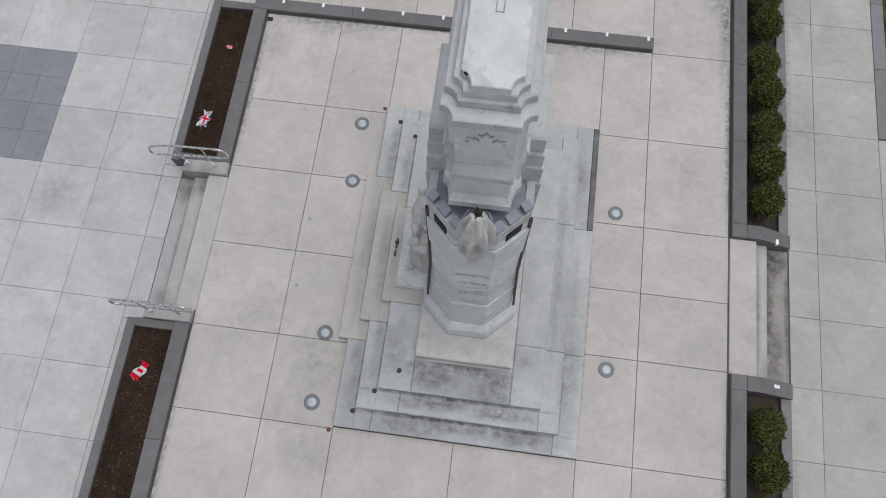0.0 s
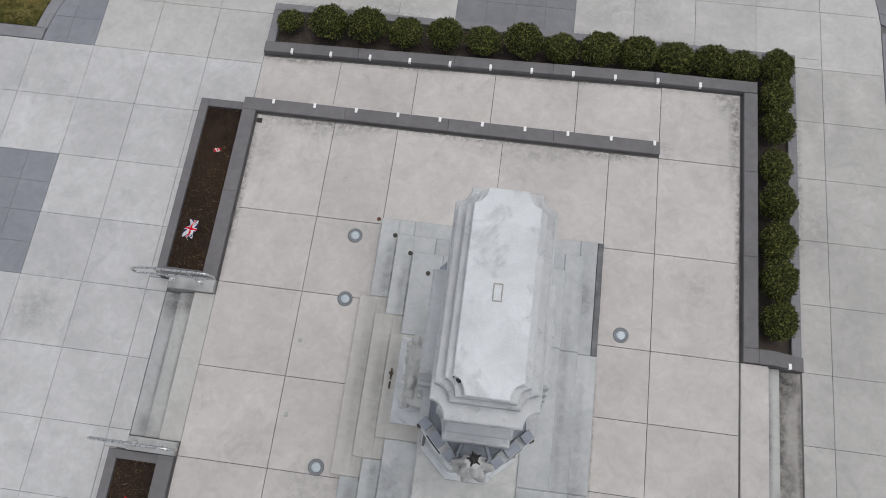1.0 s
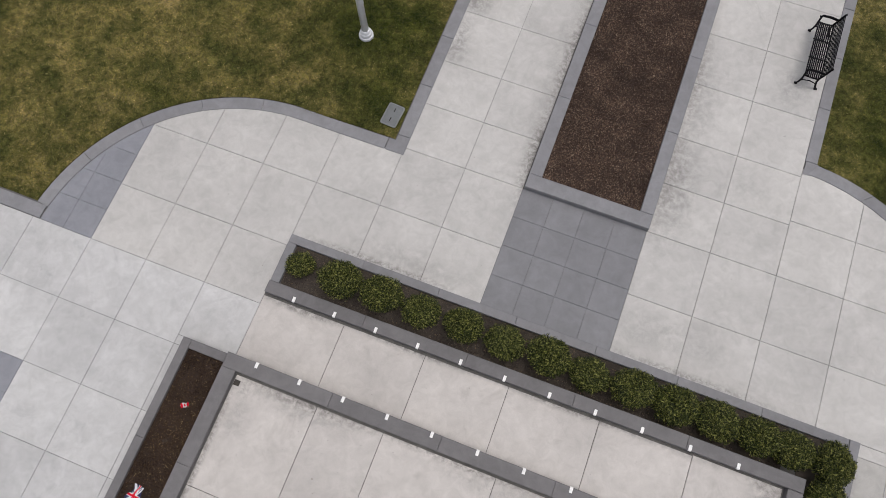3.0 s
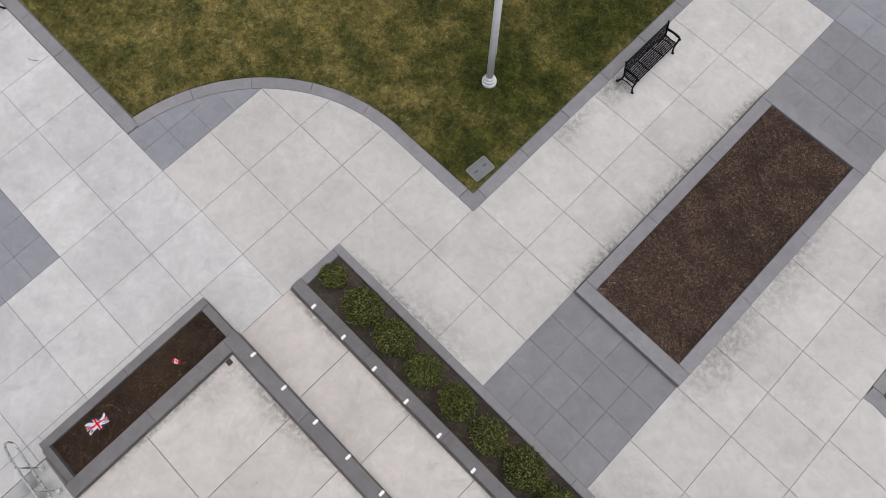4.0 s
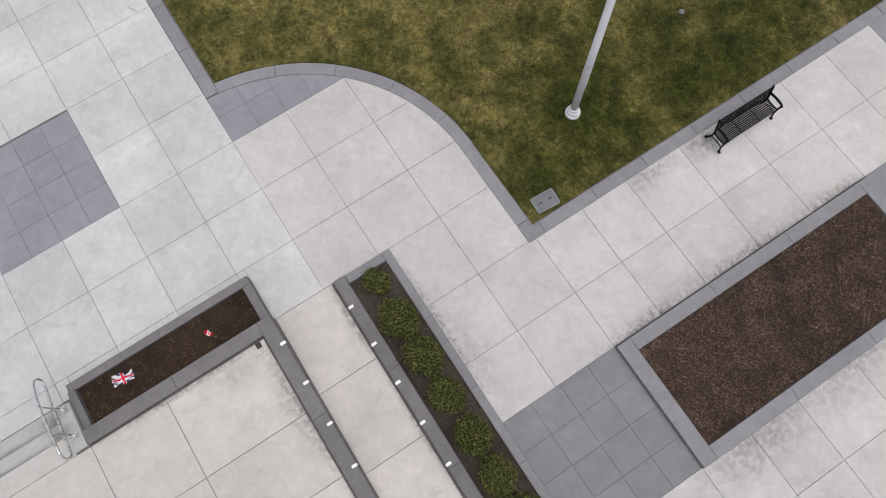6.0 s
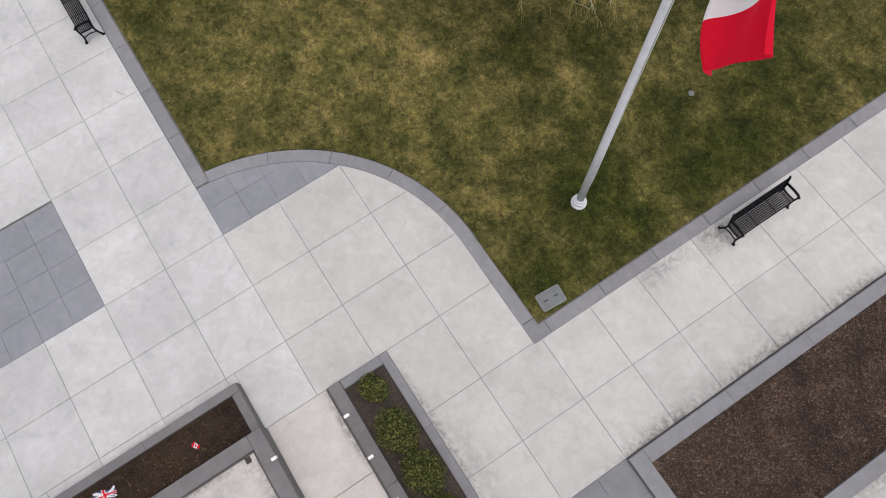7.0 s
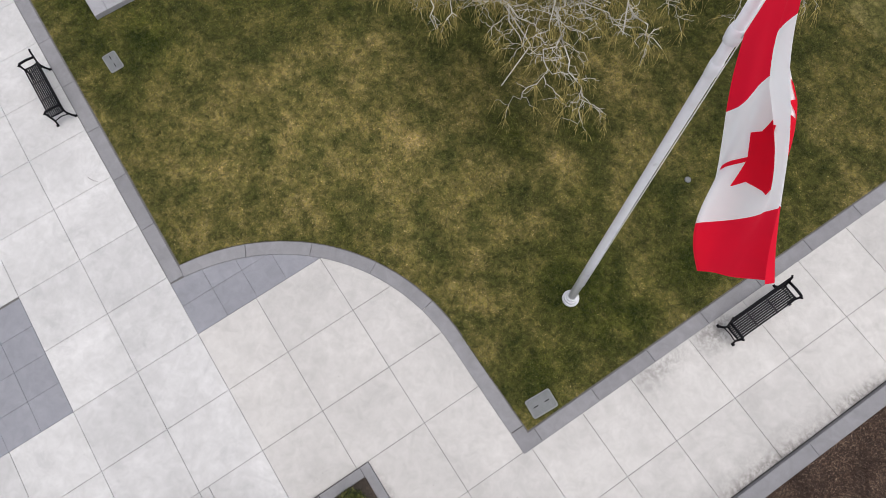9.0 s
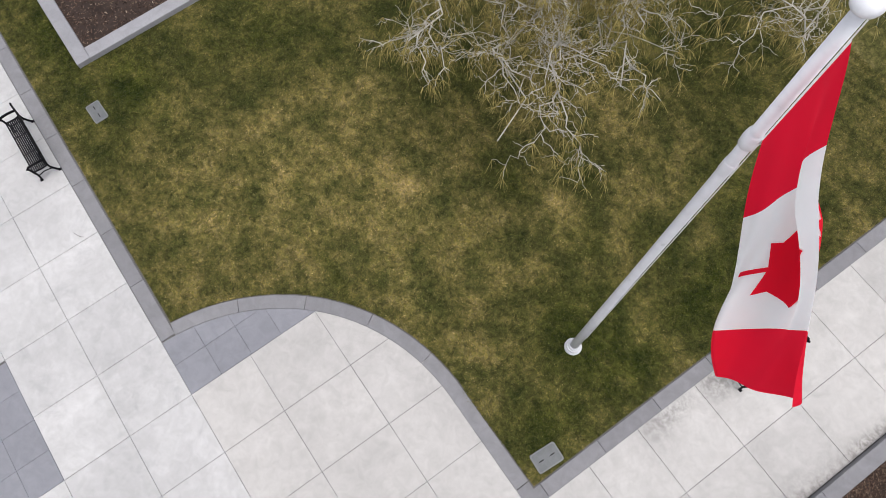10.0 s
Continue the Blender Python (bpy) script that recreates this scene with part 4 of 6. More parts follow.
STOP = skate_stop()
for k in range(11):
    x = -4.46 + 0.986 * k
    s = new("skate_stop", STOP)
    s.matrix_basis = pose(x, 10.968, outer_top(x) + 0.001, 0, 0, 180)
    tagged(s, "small white metal bracket on the wall's edge", "bracket", "brackets on the low walls")
for k in range(10):
    x = -4.50 + 0.990 * k
    s = new("skate_stop", STOP)
    s.matrix_basis = pose(x, 9.462, 0.536)
    tagged(s, "small white metal bracket on the wall's edge", "bracket", "brackets on the low walls")
s = new("skate_stop", STOP)
s.matrix_basis = pose(7.45, 4.648, 0.36, 0, 0, 180)
tagged(s, "small white metal bracket on the end wall", "bracket", "brackets on the low walls")

# ---- the monument ----
CX, CY = 0.965, 3.20
CYU = 3.29                      # centre of the upper parts
monument = tagged(empty("monument", (0, 0, TOP)), "tall grey granite war memorial on three broad steps", "monument")
monument_z = TOP


def mpart(name, bm, mat=None, label="", parent=None, smooth=False):
    bm.transform(Matrix.Translation((0, 0, -monument_z)))
    return part(name, bm, mat or M_GRANITE, parent or monument, label, smooth)


def stepped(hx, hy, nose, ny, z0, z1, cuts, dark_edge=0):
    """One step of the base in its stones: a rectangle with a shallow forward bay on its western side."""
    x0, x1, y0, y1 = CX - hx, CX + hx, CY - hy, CY + hy
    cut = list(cuts)
    blocks = [
        (x0, x0 + cut[0], y0, CY - ny), (x0, x0 + cut[0], CY + ny, y1), (nose, x0 + cut[0], CY - ny, CY + ny),
        (x0 + cut[0], x1 - cut[1], y0, y0 + cut[2]), (x0 + cut[0], x1 - cut[1], y1 - cut[2], y1), (x0 + cut[0], x1 - cut[1], y0 + cut[2], y1 - cut[2]),
        (x1 - cut[1], x1, y0, CY - 1.6), (x1 - cut[1], x1, CY - 1.6, CY + 1.15), (x1 - cut[1], x1 - 0.13 * dark_edge, CY + 1.15, y1)] + ([(x1 - 0.13, x1, CY + 1.15, y1)] if dark_edge else [])
    for n, (a, b, c, d) in enumerate(blocks):
        mpart("step_stone", prism(rect_poly(a + 0.002, b - 0.002, c + 0.002, d - 0.002), z0, z1, 0.014), M_DARK_EDGE if n == 9 else M_GBAY if n == 2 else M_GSTEP, "darker granite stone along the step's eastern edge" if n == 9 else "cleaner, warmer granite stone" if n == 2 else "")


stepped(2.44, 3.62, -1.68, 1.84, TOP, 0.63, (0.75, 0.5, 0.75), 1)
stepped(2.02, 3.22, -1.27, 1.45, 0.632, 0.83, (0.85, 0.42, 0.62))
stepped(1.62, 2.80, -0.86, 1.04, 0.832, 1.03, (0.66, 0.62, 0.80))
mpart("plinth", prism(rect_poly(CX - 0.95, CX + 0.95, CY - 2.12, CY + 2.12), 1.062, 1.36, 0.02), M_CARVED, "broad granite plinth slab")
mpart("plinth_foot", prism(rect_poly(CX - 0.985, CX + 0.985, CY - 2.155, CY + 2.155), 1.032, 1.062, 0.008), M_CARVED)


def octo(f, s, ly, sy):
    """The shaft's plan: a rectangle whose two ends come to blunt prows."""
    return [(CX - f, CY - ly), (CX + f, CY - ly), (CX + s, CY - sy), (CX + s, CY + sy), (CX + f, CY + ly), (CX - f, CY + ly), (CX - s, CY + sy), (CX - s, CY - sy)]


def cross_plan(f, ly, s, sy, arc=5, cy=None):
    """A rectangle with quarter-round hollows cut from its four corners."""
    cy = CY if cy is None else cy
    pts = []
    for qx, qy, order in ((1, -1, 1), (1, 1, -1), (-1, 1, 1), (-1, -1, -1)):
        corner = []
        for k in range(arc + 1):
            a = radians(90 * k / arc)
            # from the end face round to the long face, hollow towards the outer corner
            corner.append((CX + qx * (s - (s - f) * math.cos(a)), cy + qy * (ly - (ly - sy) * math.sin(a))))
        pts += corner if order == 1 else corner[::-1]
    return pts


# courses: height of foot and top, and the plan's half sizes at both
COURSES = [(1.362, 1.90, (0.36, 0.87, 1.62, 1.14), (0.355, 0.862, 1.608, 1.132)), (1.90, 2.02, (0.355, 0.862, 1.608, 1.132), (0.325, 0.79, 1.51, 1.06)),
           (2.03, 3.24, (0.318, 0.775, 1.485, 1.045), (0.302, 0.735, 1.42, 0.992)), (3.255, 4.16, (0.293, 0.715, 1.385, 0.972), (0.288, 0.70, 1.365, 0.96)),
           (4.175, 5.24, (0.286, 0.695, 1.345, 0.955), (0.280, 0.68, 1.335, 0.945)), (5.255, 6.20, (0.292, 0.70, 1.362, 0.962), (0.290, 0.695, 1.355, 0.957)),
           (6.215, 6.42, (0.275, 0.665, 1.325, 0.93), (0.275, 0.665, 1.325, 0.93))]
for za, zb, a, b in COURSES:
    mpart("shaft_course", add_prism(bmesh.new(), octo(*a), za, zb, 0.01 if zb - za > 0.2 else 0.0, octo(*b)))
mpart("foot_joint", prism(octo(0.362, 0.873, 1.624, 1.143), 1.361, 1.368), M_JOINT)
for za, zb, f in ((3.22, 3.27, 0.97), (4.14, 4.19, 0.97), (5.22, 5.27, 0.97), (6.18, 6.23, 0.96)):
    mpart("joint", prism(octo(0.282 * f, 0.685 * f, 1.34 * f, 0.945 * f), za, zb), M_JOINT)
# wall of the crown, hollow behind, with its floor of blue-grey stone
crown_out, crown_in = octo(0.275, 0.665, 1.325, 0.93), octo(0.22, 0.56, 1.19, 0.86)
bm = bmesh.new()
n = 8
lo = [bm.verts.new((x, y, 6.422)) for x, y in crown_out]
rim = lambda y: 6.80 if abs(y - CY) > 1.0 else 6.745
hi = [bm.verts.new((x, y, rim(y))) for x, y in crown_out]
hi2 = [bm.verts.new((x, y, rim(y + 0.14 * (1 if y > CY else -1)))) for x, y in crown_in]
lo2 = [bm.verts.new((x, y, 6.422)) for x, y in crown_in]
for i in range(n):
    j = (i + 1) % n
    for q in ((lo[i], lo[j], hi[j], hi[i]), (hi[i], hi[j], hi2[j], hi2[i]), (hi2[i], hi2[j], lo2[j], lo2[i])):
        bm.faces.new(q)
bmesh.ops.recalc_face_normals(bm, faces=list(bm.faces))
mpart("crown_wall", bm, M_WEATHERED)
mpart("crown_floor", prism(octo(0.218, 0.555, 1.185, 0.855), 6.424, 6.74), M_SLATE, "blue-grey lead-coloured ledge")
# blocks with sloping tops on the slanting faces of the crown, with dark slots between
for qx in (-1, 1):
    for qy in (-1, 1):
        ax, ay, bx, by = CX + qx * 0.275, CY + qy * 1.325, CX + qx * 0.665, CY + qy * 0.93
        for k, (u, w) in enumerate(((0.10, 0.06), (0.50, 0.085), (0.90, 0.06))):
            px, py = ax + (bx - ax) * u, ay + (by - ay) * u
            d = Vector((bx - ax, by - ay, 0)).normalized()
            nn = Vector((-d.y, d.x, 0))
            if nn.dot(Vector((qx, qy, 0))) < 0:
                nn = -nn
            c = Vector((px, py, 0))
            quad = [c - d * w - nn * 0.12, c + d * w - nn * 0.12, c + d * w - nn * 0.012, c - d * w - nn * 0.012]
            quad = [(v.x, v.y) for v in quad]
            if area(quad) < 0:
                quad = quad[::-1]
            mpart("crown_block", prism(quad, 6.742, lambda x, y, m=c, v=nn: 6.90 - 0.55 * ((x - m.x) * v.x + (y - m.y) * v.y + 0.08), 0.0), M_SLATE)
        c = Vector(((ax + bx) / 2, (ay + by) / 2, 0)) + nn * 0.012
        d2 = d * 0.125
        quad = [c - d2 - nn * 0.02, c + d2 - nn * 0.02, c + d2 + nn * 0.004, c - d2 + nn * 0.004]
        quad = [(v.x, v.y) for v in quad]
        if area(quad) < 0:
            quad = quad[::-1]
        mpart("slot", prism(quad, 6.32, 6.54), M_DARK, "dark bronze grille in a slot")
# shoulders at both sides, in three courses
for hy, hx, za, zb in ((0.64, 0.735, 5.6, 6.75), (0.615, 0.715, 6.752, 7.15), (0.59, 0.695, 7.152, 7.45), (0.56, 0.67, 7.452, 7.80)):
    mpart("shoulder_course", prism(rect_poly(CX - hx, CX + hx, CYU - hy, CYU + hy), za, zb, 0.035), M_WEATHERED)
# upper block, panel with its leaf, and the stepped cap
mpart("block_seat", prism(cross_plan(0.30, 1.02, 0.42, 0.78, 5, CYU), 6.742, 7.045), M_SLATE)
mpart("block_foot", add_prism(bmesh.new(), cross_plan(0.375, 1.18, 0.475, 0.90, 5, CYU), 7.046, 7.15, 0.0, cross_plan(0.365, 1.165, 0.47, 0.89, 5, CYU)), M_WEATHERED)
mpart("upper_block", add_prism(bmesh.new(), cross_plan(0.352, 1.13, 0.455, 0.86, 5, CYU), 7.152, 7.24, 0.0, cross_plan(0.330, 1.09, 0.44, 0.82, 5, CYU)))
mpart("upper_block", add_prism(bmesh.new(), cross_plan(0.330, 1.09, 0.44, 0.82, 5, CYU), 7.242, 7.66, 0.0, cross_plan(0.322, 1.06, 0.43, 0.80, 5, CYU)))
mpart("moulding", prism(cross_plan(0.345, 1.10, 0.455, 0.84, 5, CYU), 7.662, 7.785, 0.03), M_WEATHERED)
mpart("upper_flank", prism(rect_poly(CX - 0.49, CX + 0.49, CYU - 0.74, CYU + 0.74), 6.744, 7.784, 0.02), M_WEATHERED)
mpart("ledge", add_prism(bmesh.new(), cross_plan(0.345, 1.10, 0.455, 0.84, 5, CYU), 7.785, 7.90, 0.0, cross_plan(0.315, 1.02, 0.42, 0.79, 5, CYU)), M_WEATHERED)
mpart("panel", prism(cross_plan(0.312, 1.0, 0.415, 0.78, 5, CYU), 7.902, 8.82))
mpart("cornice", prism(cross_plan(0.335, 1.06, 0.475, 0.905, 5, CYU), 8.822, 8.95, 0.012), M_WEATHERED)
mpart("cap", prism(cross_plan(0.30, 0.94, 0.445, 0.80, 5, CYU + 0.025), 8.952, 9.08, 0.014), M_WEATHERED)
mpart("cap", prism(cross_plan(0.255, 0.905, 0.36, 0.765, 5, CYU + 0.025), 9.082, 9.20, 0.012), M_WEATHERED)
mpart("cap_slab", prism(cross_plan(0.186, 0.905, 0.296, 0.76, 5, CYU + 0.03), 9.202, 9.30, 0.010))
bm2 = bmesh.new()
for x0, x1, y0, y1 in ((-0.05, 0.035, -0.01, 0.002), (-0.05, 0.035, 0.138, 0.15), (-0.05, -0.038, 0.002, 0.138), (0.023, 0.035, 0.002, 0.138)):
    add_box(bm2, CX + x0, CX + x1, CYU + y0 - 0.07, CYU + y1 - 0.07, 9.302, 9.309, 0.003)
mpart("mortar_outline", bm2, M_STAINED, "square of old mortar on the cap")

bm = bmesh.new()
for x, y, r in ((-0.022, 0.018, 0.007), (0.012, -0.002, 0.015), (0.026, -0.012, 0.017)):
    add_lathe(bm, [(r, 9.295), (r * 0.8, 9.304), (r * 0.3, 9.303)], (CX - 0.262 + x, CYU - 0.755 + y, 0), 7)
mpart("chip", bm, M_DARK, "dark chipped corner of the cap slab")
# maple leaf, half of its outline; the other half is its mirror image
LEAF = [(0, 1.0), (0.16, 0.72), (0.32, 0.80), (0.26, 0.36), (0.46, 0.56), (0.52, 0.44), (0.78, 0.50), (0.68, 0.28), (0.80, 0.18), (0.42, -0.14), (0.46, -0.28), (0.04, -0.22), (0.05, -0.62)]
LEAF = LEAF + [(-x, y) for x, y in LEAF[::-1] if x > 0]


def leaf_face(bm):
    vs = [bm.verts.new((x, y, 0)) for x, y in LEAF]
    f = bm.faces.new(vs)
    bmesh.ops.triangulate(bm, faces=[f])
    return bm


# the larger thin copies are dark plates that draw each leaf's shaded outline
for qy, grow in ((-1, 1.0), (1, 1.0), (-1, 1.07), (1, 1.07)):
    bm = leaf_face(bmesh.new())
    r = bmesh.ops.extrude_face_region(bm, geom=list(bm.faces))
    for v in [g for g in r["geom"] if isinstance(g, bmesh.types.BMVert)]:
        v.co.z += 0.12
    bmesh.ops.recalc_face_normals(bm, faces=list(bm.faces))
    bm.transform(Matrix.Translation((CX, CYU + qy * 1.0, 8.38)) @ pose(0, 0, 0, 90, 0, 0 if qy < 0 else 180) @ Matrix.Diagonal((0.24 * grow, 0.27 * grow, 0.20 if grow == 1 else 0.05, 1)))
    mpart("carved_leaf" if grow == 1 else "leaf_ground", bm, M_GRANITE if grow == 1 else M_STAINED, "carved stone leaf in relief" if grow == 1 else "thin dark plate for the shade round the carved leaf")

# the names of battles cut into the prow
def lettering(text, z, y, size):
    cu = bpy.data.curves.new("lettering", "FONT")
    cu.body = text
    cu.align_x = "CENTER"
    cu.align_y = "CENTER"
    cu.size = size
    cu.extrude = 0.003
    tmp = bpy.data.objects.new("tmp_text", cu)
    scene.collection.objects.link(tmp)
    me = bpy.data.meshes.new_from_object(tmp.evaluated_get(bpy.context.evaluated_depsgraph_get()))
    bpy.data.objects.remove(tmp)
    me.name = "lettering"
    me.materials.clear()
    me.materials.append(M_CUT)
    ob = new("lettering", me)
    ob.parent = monument
    ob.matrix_basis = pose(CX, y, z - TOP, 90, 0, 0)
    ob["label"] = "cut capital letters on the prow"
    return ob


lettering("AMIENS", 4.88, CY - 1.348, 0.155)
lettering("ARRAS", 4.44, CY - 1.348, 0.155)
lettering("VIMY", 3.44, CY - 1.386, 0.155)
bm = bmesh.new()
for k in range(5):
    add_box(bm, CX - 0.2 + k * 0.085, CX - 0.14 + k * 0.085, CY - 1.389, CY - 1.37, 3.90, 4.02)
mpart("lettering", bm, M_CUT, "worn lettering on the prow")

# dark corner strips
for qx in (-1, 1):
    mpart("corner_strip", tube([(CX + qx * 0.80, CY - 1.08, 2.3), (CX + qx * 0.70, CY - 0.96, 4.2), (CX + qx * 0.675, CY - 0.94, 6.5)], 0.026, 6), M_BRONZE, "dark bronze strip down the shaft's edge")


def one_mesh(bm, voxel):
    """Runs overlapping masses together into a single skin."""
    me = bpy.data.meshes.new("tmp")
    bm.to_mesh(me)
    bm.free()
    tmp = bpy.data.objects.new("tmp", me)
    scene.collection.objects.link(tmp)
    rm = tmp.modifiers.new("skin", "REMESH")
    rm.mode = "VOXEL"
    rm.voxel_size = voxel
    sm = tmp.modifiers.new("soft", "SMOOTH")
    sm.factor = 0.5
    sm.iterations = 1
    out = bpy.data.meshes.new_from_object(tmp.evaluated_get(bpy.context.evaluated_depsgraph_get()))
    bpy.data.objects.remove(tmp)
    res = bmesh.new()
    res.from_mesh(out)
    bpy.data.meshes.remove(out)
    return res


def draped(bm, at, profile, flat, folds, depth, seed, lean=(0.0, 0.0)):
    """A robed mass: rings of (height, radius), flattened in y, with folds that run down and twist."""
    t = bmesh.new()
    segs = 72
    rings = []
    for h, r in profile:
        ring = []
        for k in range(segs):
            a = math.tau * k / segs
            # creases: rounded ridges with sharp valleys that wander down the cloth
            w = depth * (0.55 * abs(math.sin(folds * 0.5 * a + seed + 1.5 * h)) + 0.45 * abs(math.sin((folds * 0.5 + 1) * a - 2.2 * h + seed * 2)) - 0.55) * min(1.0, r * 8)
            q = r * (1 + w)
            ring.append(t.verts.new((q * math.cos(a) + lean[0] * h, q * flat * math.sin(a) + lean[1] * h, h)))
        rings.append(ring)
    for p, q in zip(rings, rings[1:]):
        for k in range(segs):
            t.faces.new((p[k], p[(k + 1) % segs], q[(k + 1) % segs], q[k]))
    t.faces.new(rings[0][::-1])
    t.faces.new(rings[-1])
    t.transform(Matrix.Translation(at))
    join(bm, t)
    return bm


def ball(bm, at, r, turn=(0, 0, 0)):
    t = bmesh.new()
    bmesh.ops.create_icosphere(t, subdivisions=3, radius=1)
    t.transform(Matrix.Translation(at) @ pose(0, 0, 0, *turn) @ Matrix.Diagonal((*r, 1)))
    join(bm, t)
    return bm


ROBE = [(0.0, 0.05), (0.08, 0.09), (0.2, 0.125), (0.45, 0.155), (0.75, 0.160), (1.0, 0.140), (1.15, 0.11), (1.25, 0.085), (1.30, 0.07)]
for qy, nm in ((-1, "prow_figure_south"), (1, "prow_figure_north")):
    fy = CY + qy * 1.31
    bm = draped(bmesh.new(), (CX, fy + qy * 0.05, 5.98), [(h, r * 1.22) for h, r in ROBE], 0.75, 6, 0.85, 1.3 + qy, (0.0, -qy * 0.07))
    # arms under the cloth, the hanging end of the robe, and the feet
    draped(bm, (CX - 0.12, fy + qy * 0.03, 6.2), [(0.0, 0.03), (0.2, 0.055), (0.5, 0.06), (0.8, 0.045), (0.9, 0.02)], 0.9, 5, 0.5, 2.0, (0.07, -qy * 0.02))
    draped(bm, (CX + 0.12, fy + qy * 0.03, 6.15), [(0.0, 0.03), (0.2, 0.05), (0.5, 0.055), (0.75, 0.04), (0.9, 0.02)], 0.9, 5, 0.5, 4.0, (-0.07, -qy * 0.02))
    draped(bm, (CX - 0.02, fy + qy * 0.07, 5.72), [(0.0, 0.02), (0.12, 0.05), (0.35, 0.065), (0.5, 0.04)], 0.8, 6, 0.6, 0.4)
    ball(bm, (CX - 0.05, fy + qy * 0.11, 5.86), (0.025, 0.05, 0.025))
    ball(bm, (CX + 0.04, fy + qy * 0.10, 5.84), (0.025, 0.05, 0.025))
    for v in bm.verts:      # flat at the back
        if (v.co.y - fy) * qy < -0.10:
            v.co.y = fy - qy * 0.10
    st = part(nm, one_mesh(bm, 0.010), M_CARVED, None, "", True)
    tagged(st, "weathered carved stone figure in drapery on the prow", "statue")
    mpart("niche", lathe([(0.20, 6.75), (0.20, 6.92), (0.165, 6.94), (0.155, 6.90), (0.05, 6.89)], (CX, fy - qy * 0.10, 0), 8), M_SLATE, "eight-sided stone rim behind the figure")
    bmc = lathe([(0.05, 0.0), (0.065, 0.015), (0.05, 0.05), (0.028, 0.11), (0.006, 0.20)], (CX, fy - qy * 0.07, 7.24), 5)
    for k in range(5):
        am = math.tau * (k + 0.5) / 5
        add_tube(bmc, [(CX, fy - qy * 0.07, 7.27), (CX + 0.085 * math.cos(am), fy - qy * 0.07 + 0.085 * math.sin(am), 7.285)], 0.028, 4, False, 0.006)
    cap = part("figure_cap", bmc, M_BRONZE)
    tagged(cap, "dark weathered bronze star on the carved figure", "bronze cap")

# carved group on its own base, on the western bay
group_base = part("group_base", bmesh.new(), M_GRANITE)
bmg = bmesh.new()
add_prism(bmg, rect_poly(-0.60, 0.10, 2.47, 4.17), 1.032, 1.13, 0.012)
add_prism(bmg, rect_poly(-0.585, 0.10, 2.49, 4.15), 1.132, 1.19, 0.004)
add_prism(bmg, rect_poly(-0.585, 0.10, 2.49, 4.15), 1.19, 1.37, 0.01, [(-0.45, 2.71), (0.10, 2.71), (0.10, 4.05), (-0.45, 4.05)])
bmg.to_mesh(group_base.data)
bmg.free()
tagged(group_base, "low granite base for the carved group", "statue base")
# a tall block with a rounded ledge, the cloaked mass upon it, and broken ground along its foot
bm = bmesh.new()
add_prism(bm, [(-0.17, 2.80), (-0.08, 2.75), (0.10, 2.75), (0.10, 3.98), (-0.20, 3.98), (-0.22, 2.90)], 1.36, 2.78, 0.03)
add_prism(bm, [(-0.21, 2.80), (-0.12, 2.72), (0.10, 2.70), (0.10, 3.40), (-0.24, 3.40), (-0.25, 2.90)], 2.78, 2.90, 0.035)
draped(bm, (-0.08, 3.42, 2.86), [(0.0, 0.21), (0.10, 0.20), (0.22, 0.17), (0.32, 0.15), (0.40, 0.07)], 1.35, 7, 0.26, 0.5, (0.0, 0.35))
ball(bm, (-0.14, 3.80, 3.17), (0.085, 0.10, 0.10))
ball(bm, (-0.13, 3.66, 3.10), (0.10, 0.12, 0.08))
draped(bm, (-0.16, 3.12, 2.86), [(0.0, 0.09), (0.12, 0.085), (0.20, 0.05)], 1.6, 6, 0.4, 2.1)
add_box(bm, -0.02, 0.09, 2.86, 3.06, 2.88, 2.97, 0.02)
add_box(bm, -0.19, -0.08, 2.84, 2.98, 2.88, 2.95, 0.02)
add_box(bm, -0.03, 0.09, 3.10, 3.24, 2.88, 2.99, 0.02)
rocks = random.Random(31)
for k in range(46):
    u = rocks.random()
    px, py = -0.43 + 0.22 * rocks.random() * (1 - 0.3 * u), 2.76 + 1.24 * u
    h = (0.05 + 0.9 * max(0.0, (px + 0.43) / 0.24) ** 1.4 * rocks.uniform(0.4, 1.0)) * (0.45 + 0.55 * u)
    w = rocks.uniform(0.03, 0.06)
    draped(bm, (px, py, 1.34), [(0.0, w * 1.3), (h * 0.6, w * 1.1), (h, w * 0.5)], 1.2, 5, 0.5, k * 1.7, (0.06, 0.0))
for k, yy in enumerate((2.98, 3.35, 3.72)):
    draped(bm, (-0.25, yy, 1.38), [(0.0, 0.09), (0.4, 0.10), (0.8, 0.085), (1.15, 0.075), (1.3, 0.03)], 1.25, 6, 0.4, 1.0 + k, (0.03, 0.0))
carved = part("carved_sculpture", one_mesh(bm, 0.013), M_CARVED, None, "", True)
tagged(carved, "pale carved stone figure group against the shaft", "statue")
wreath = part("bronze_ornament", bmesh.new(), M_OLDIRON)
bmg = bmesh.new()
add_box(bmg, -0.735, -0.70, 3.30, 3.52, 1.031, 1.06, 0.006)
add_box(bmg, -0.76, -0.68, 3.40, 3.45, 1.031, 1.085, 0.006)
add_box(bmg, -0.74, -0.70, 3.12, 3.26, 1.031, 1.05, 0.006)
bmg.to_mesh(wreath.data)
bmg.free()
tagged(wreath, "small rusty iron fitting on the top step", "fitting")

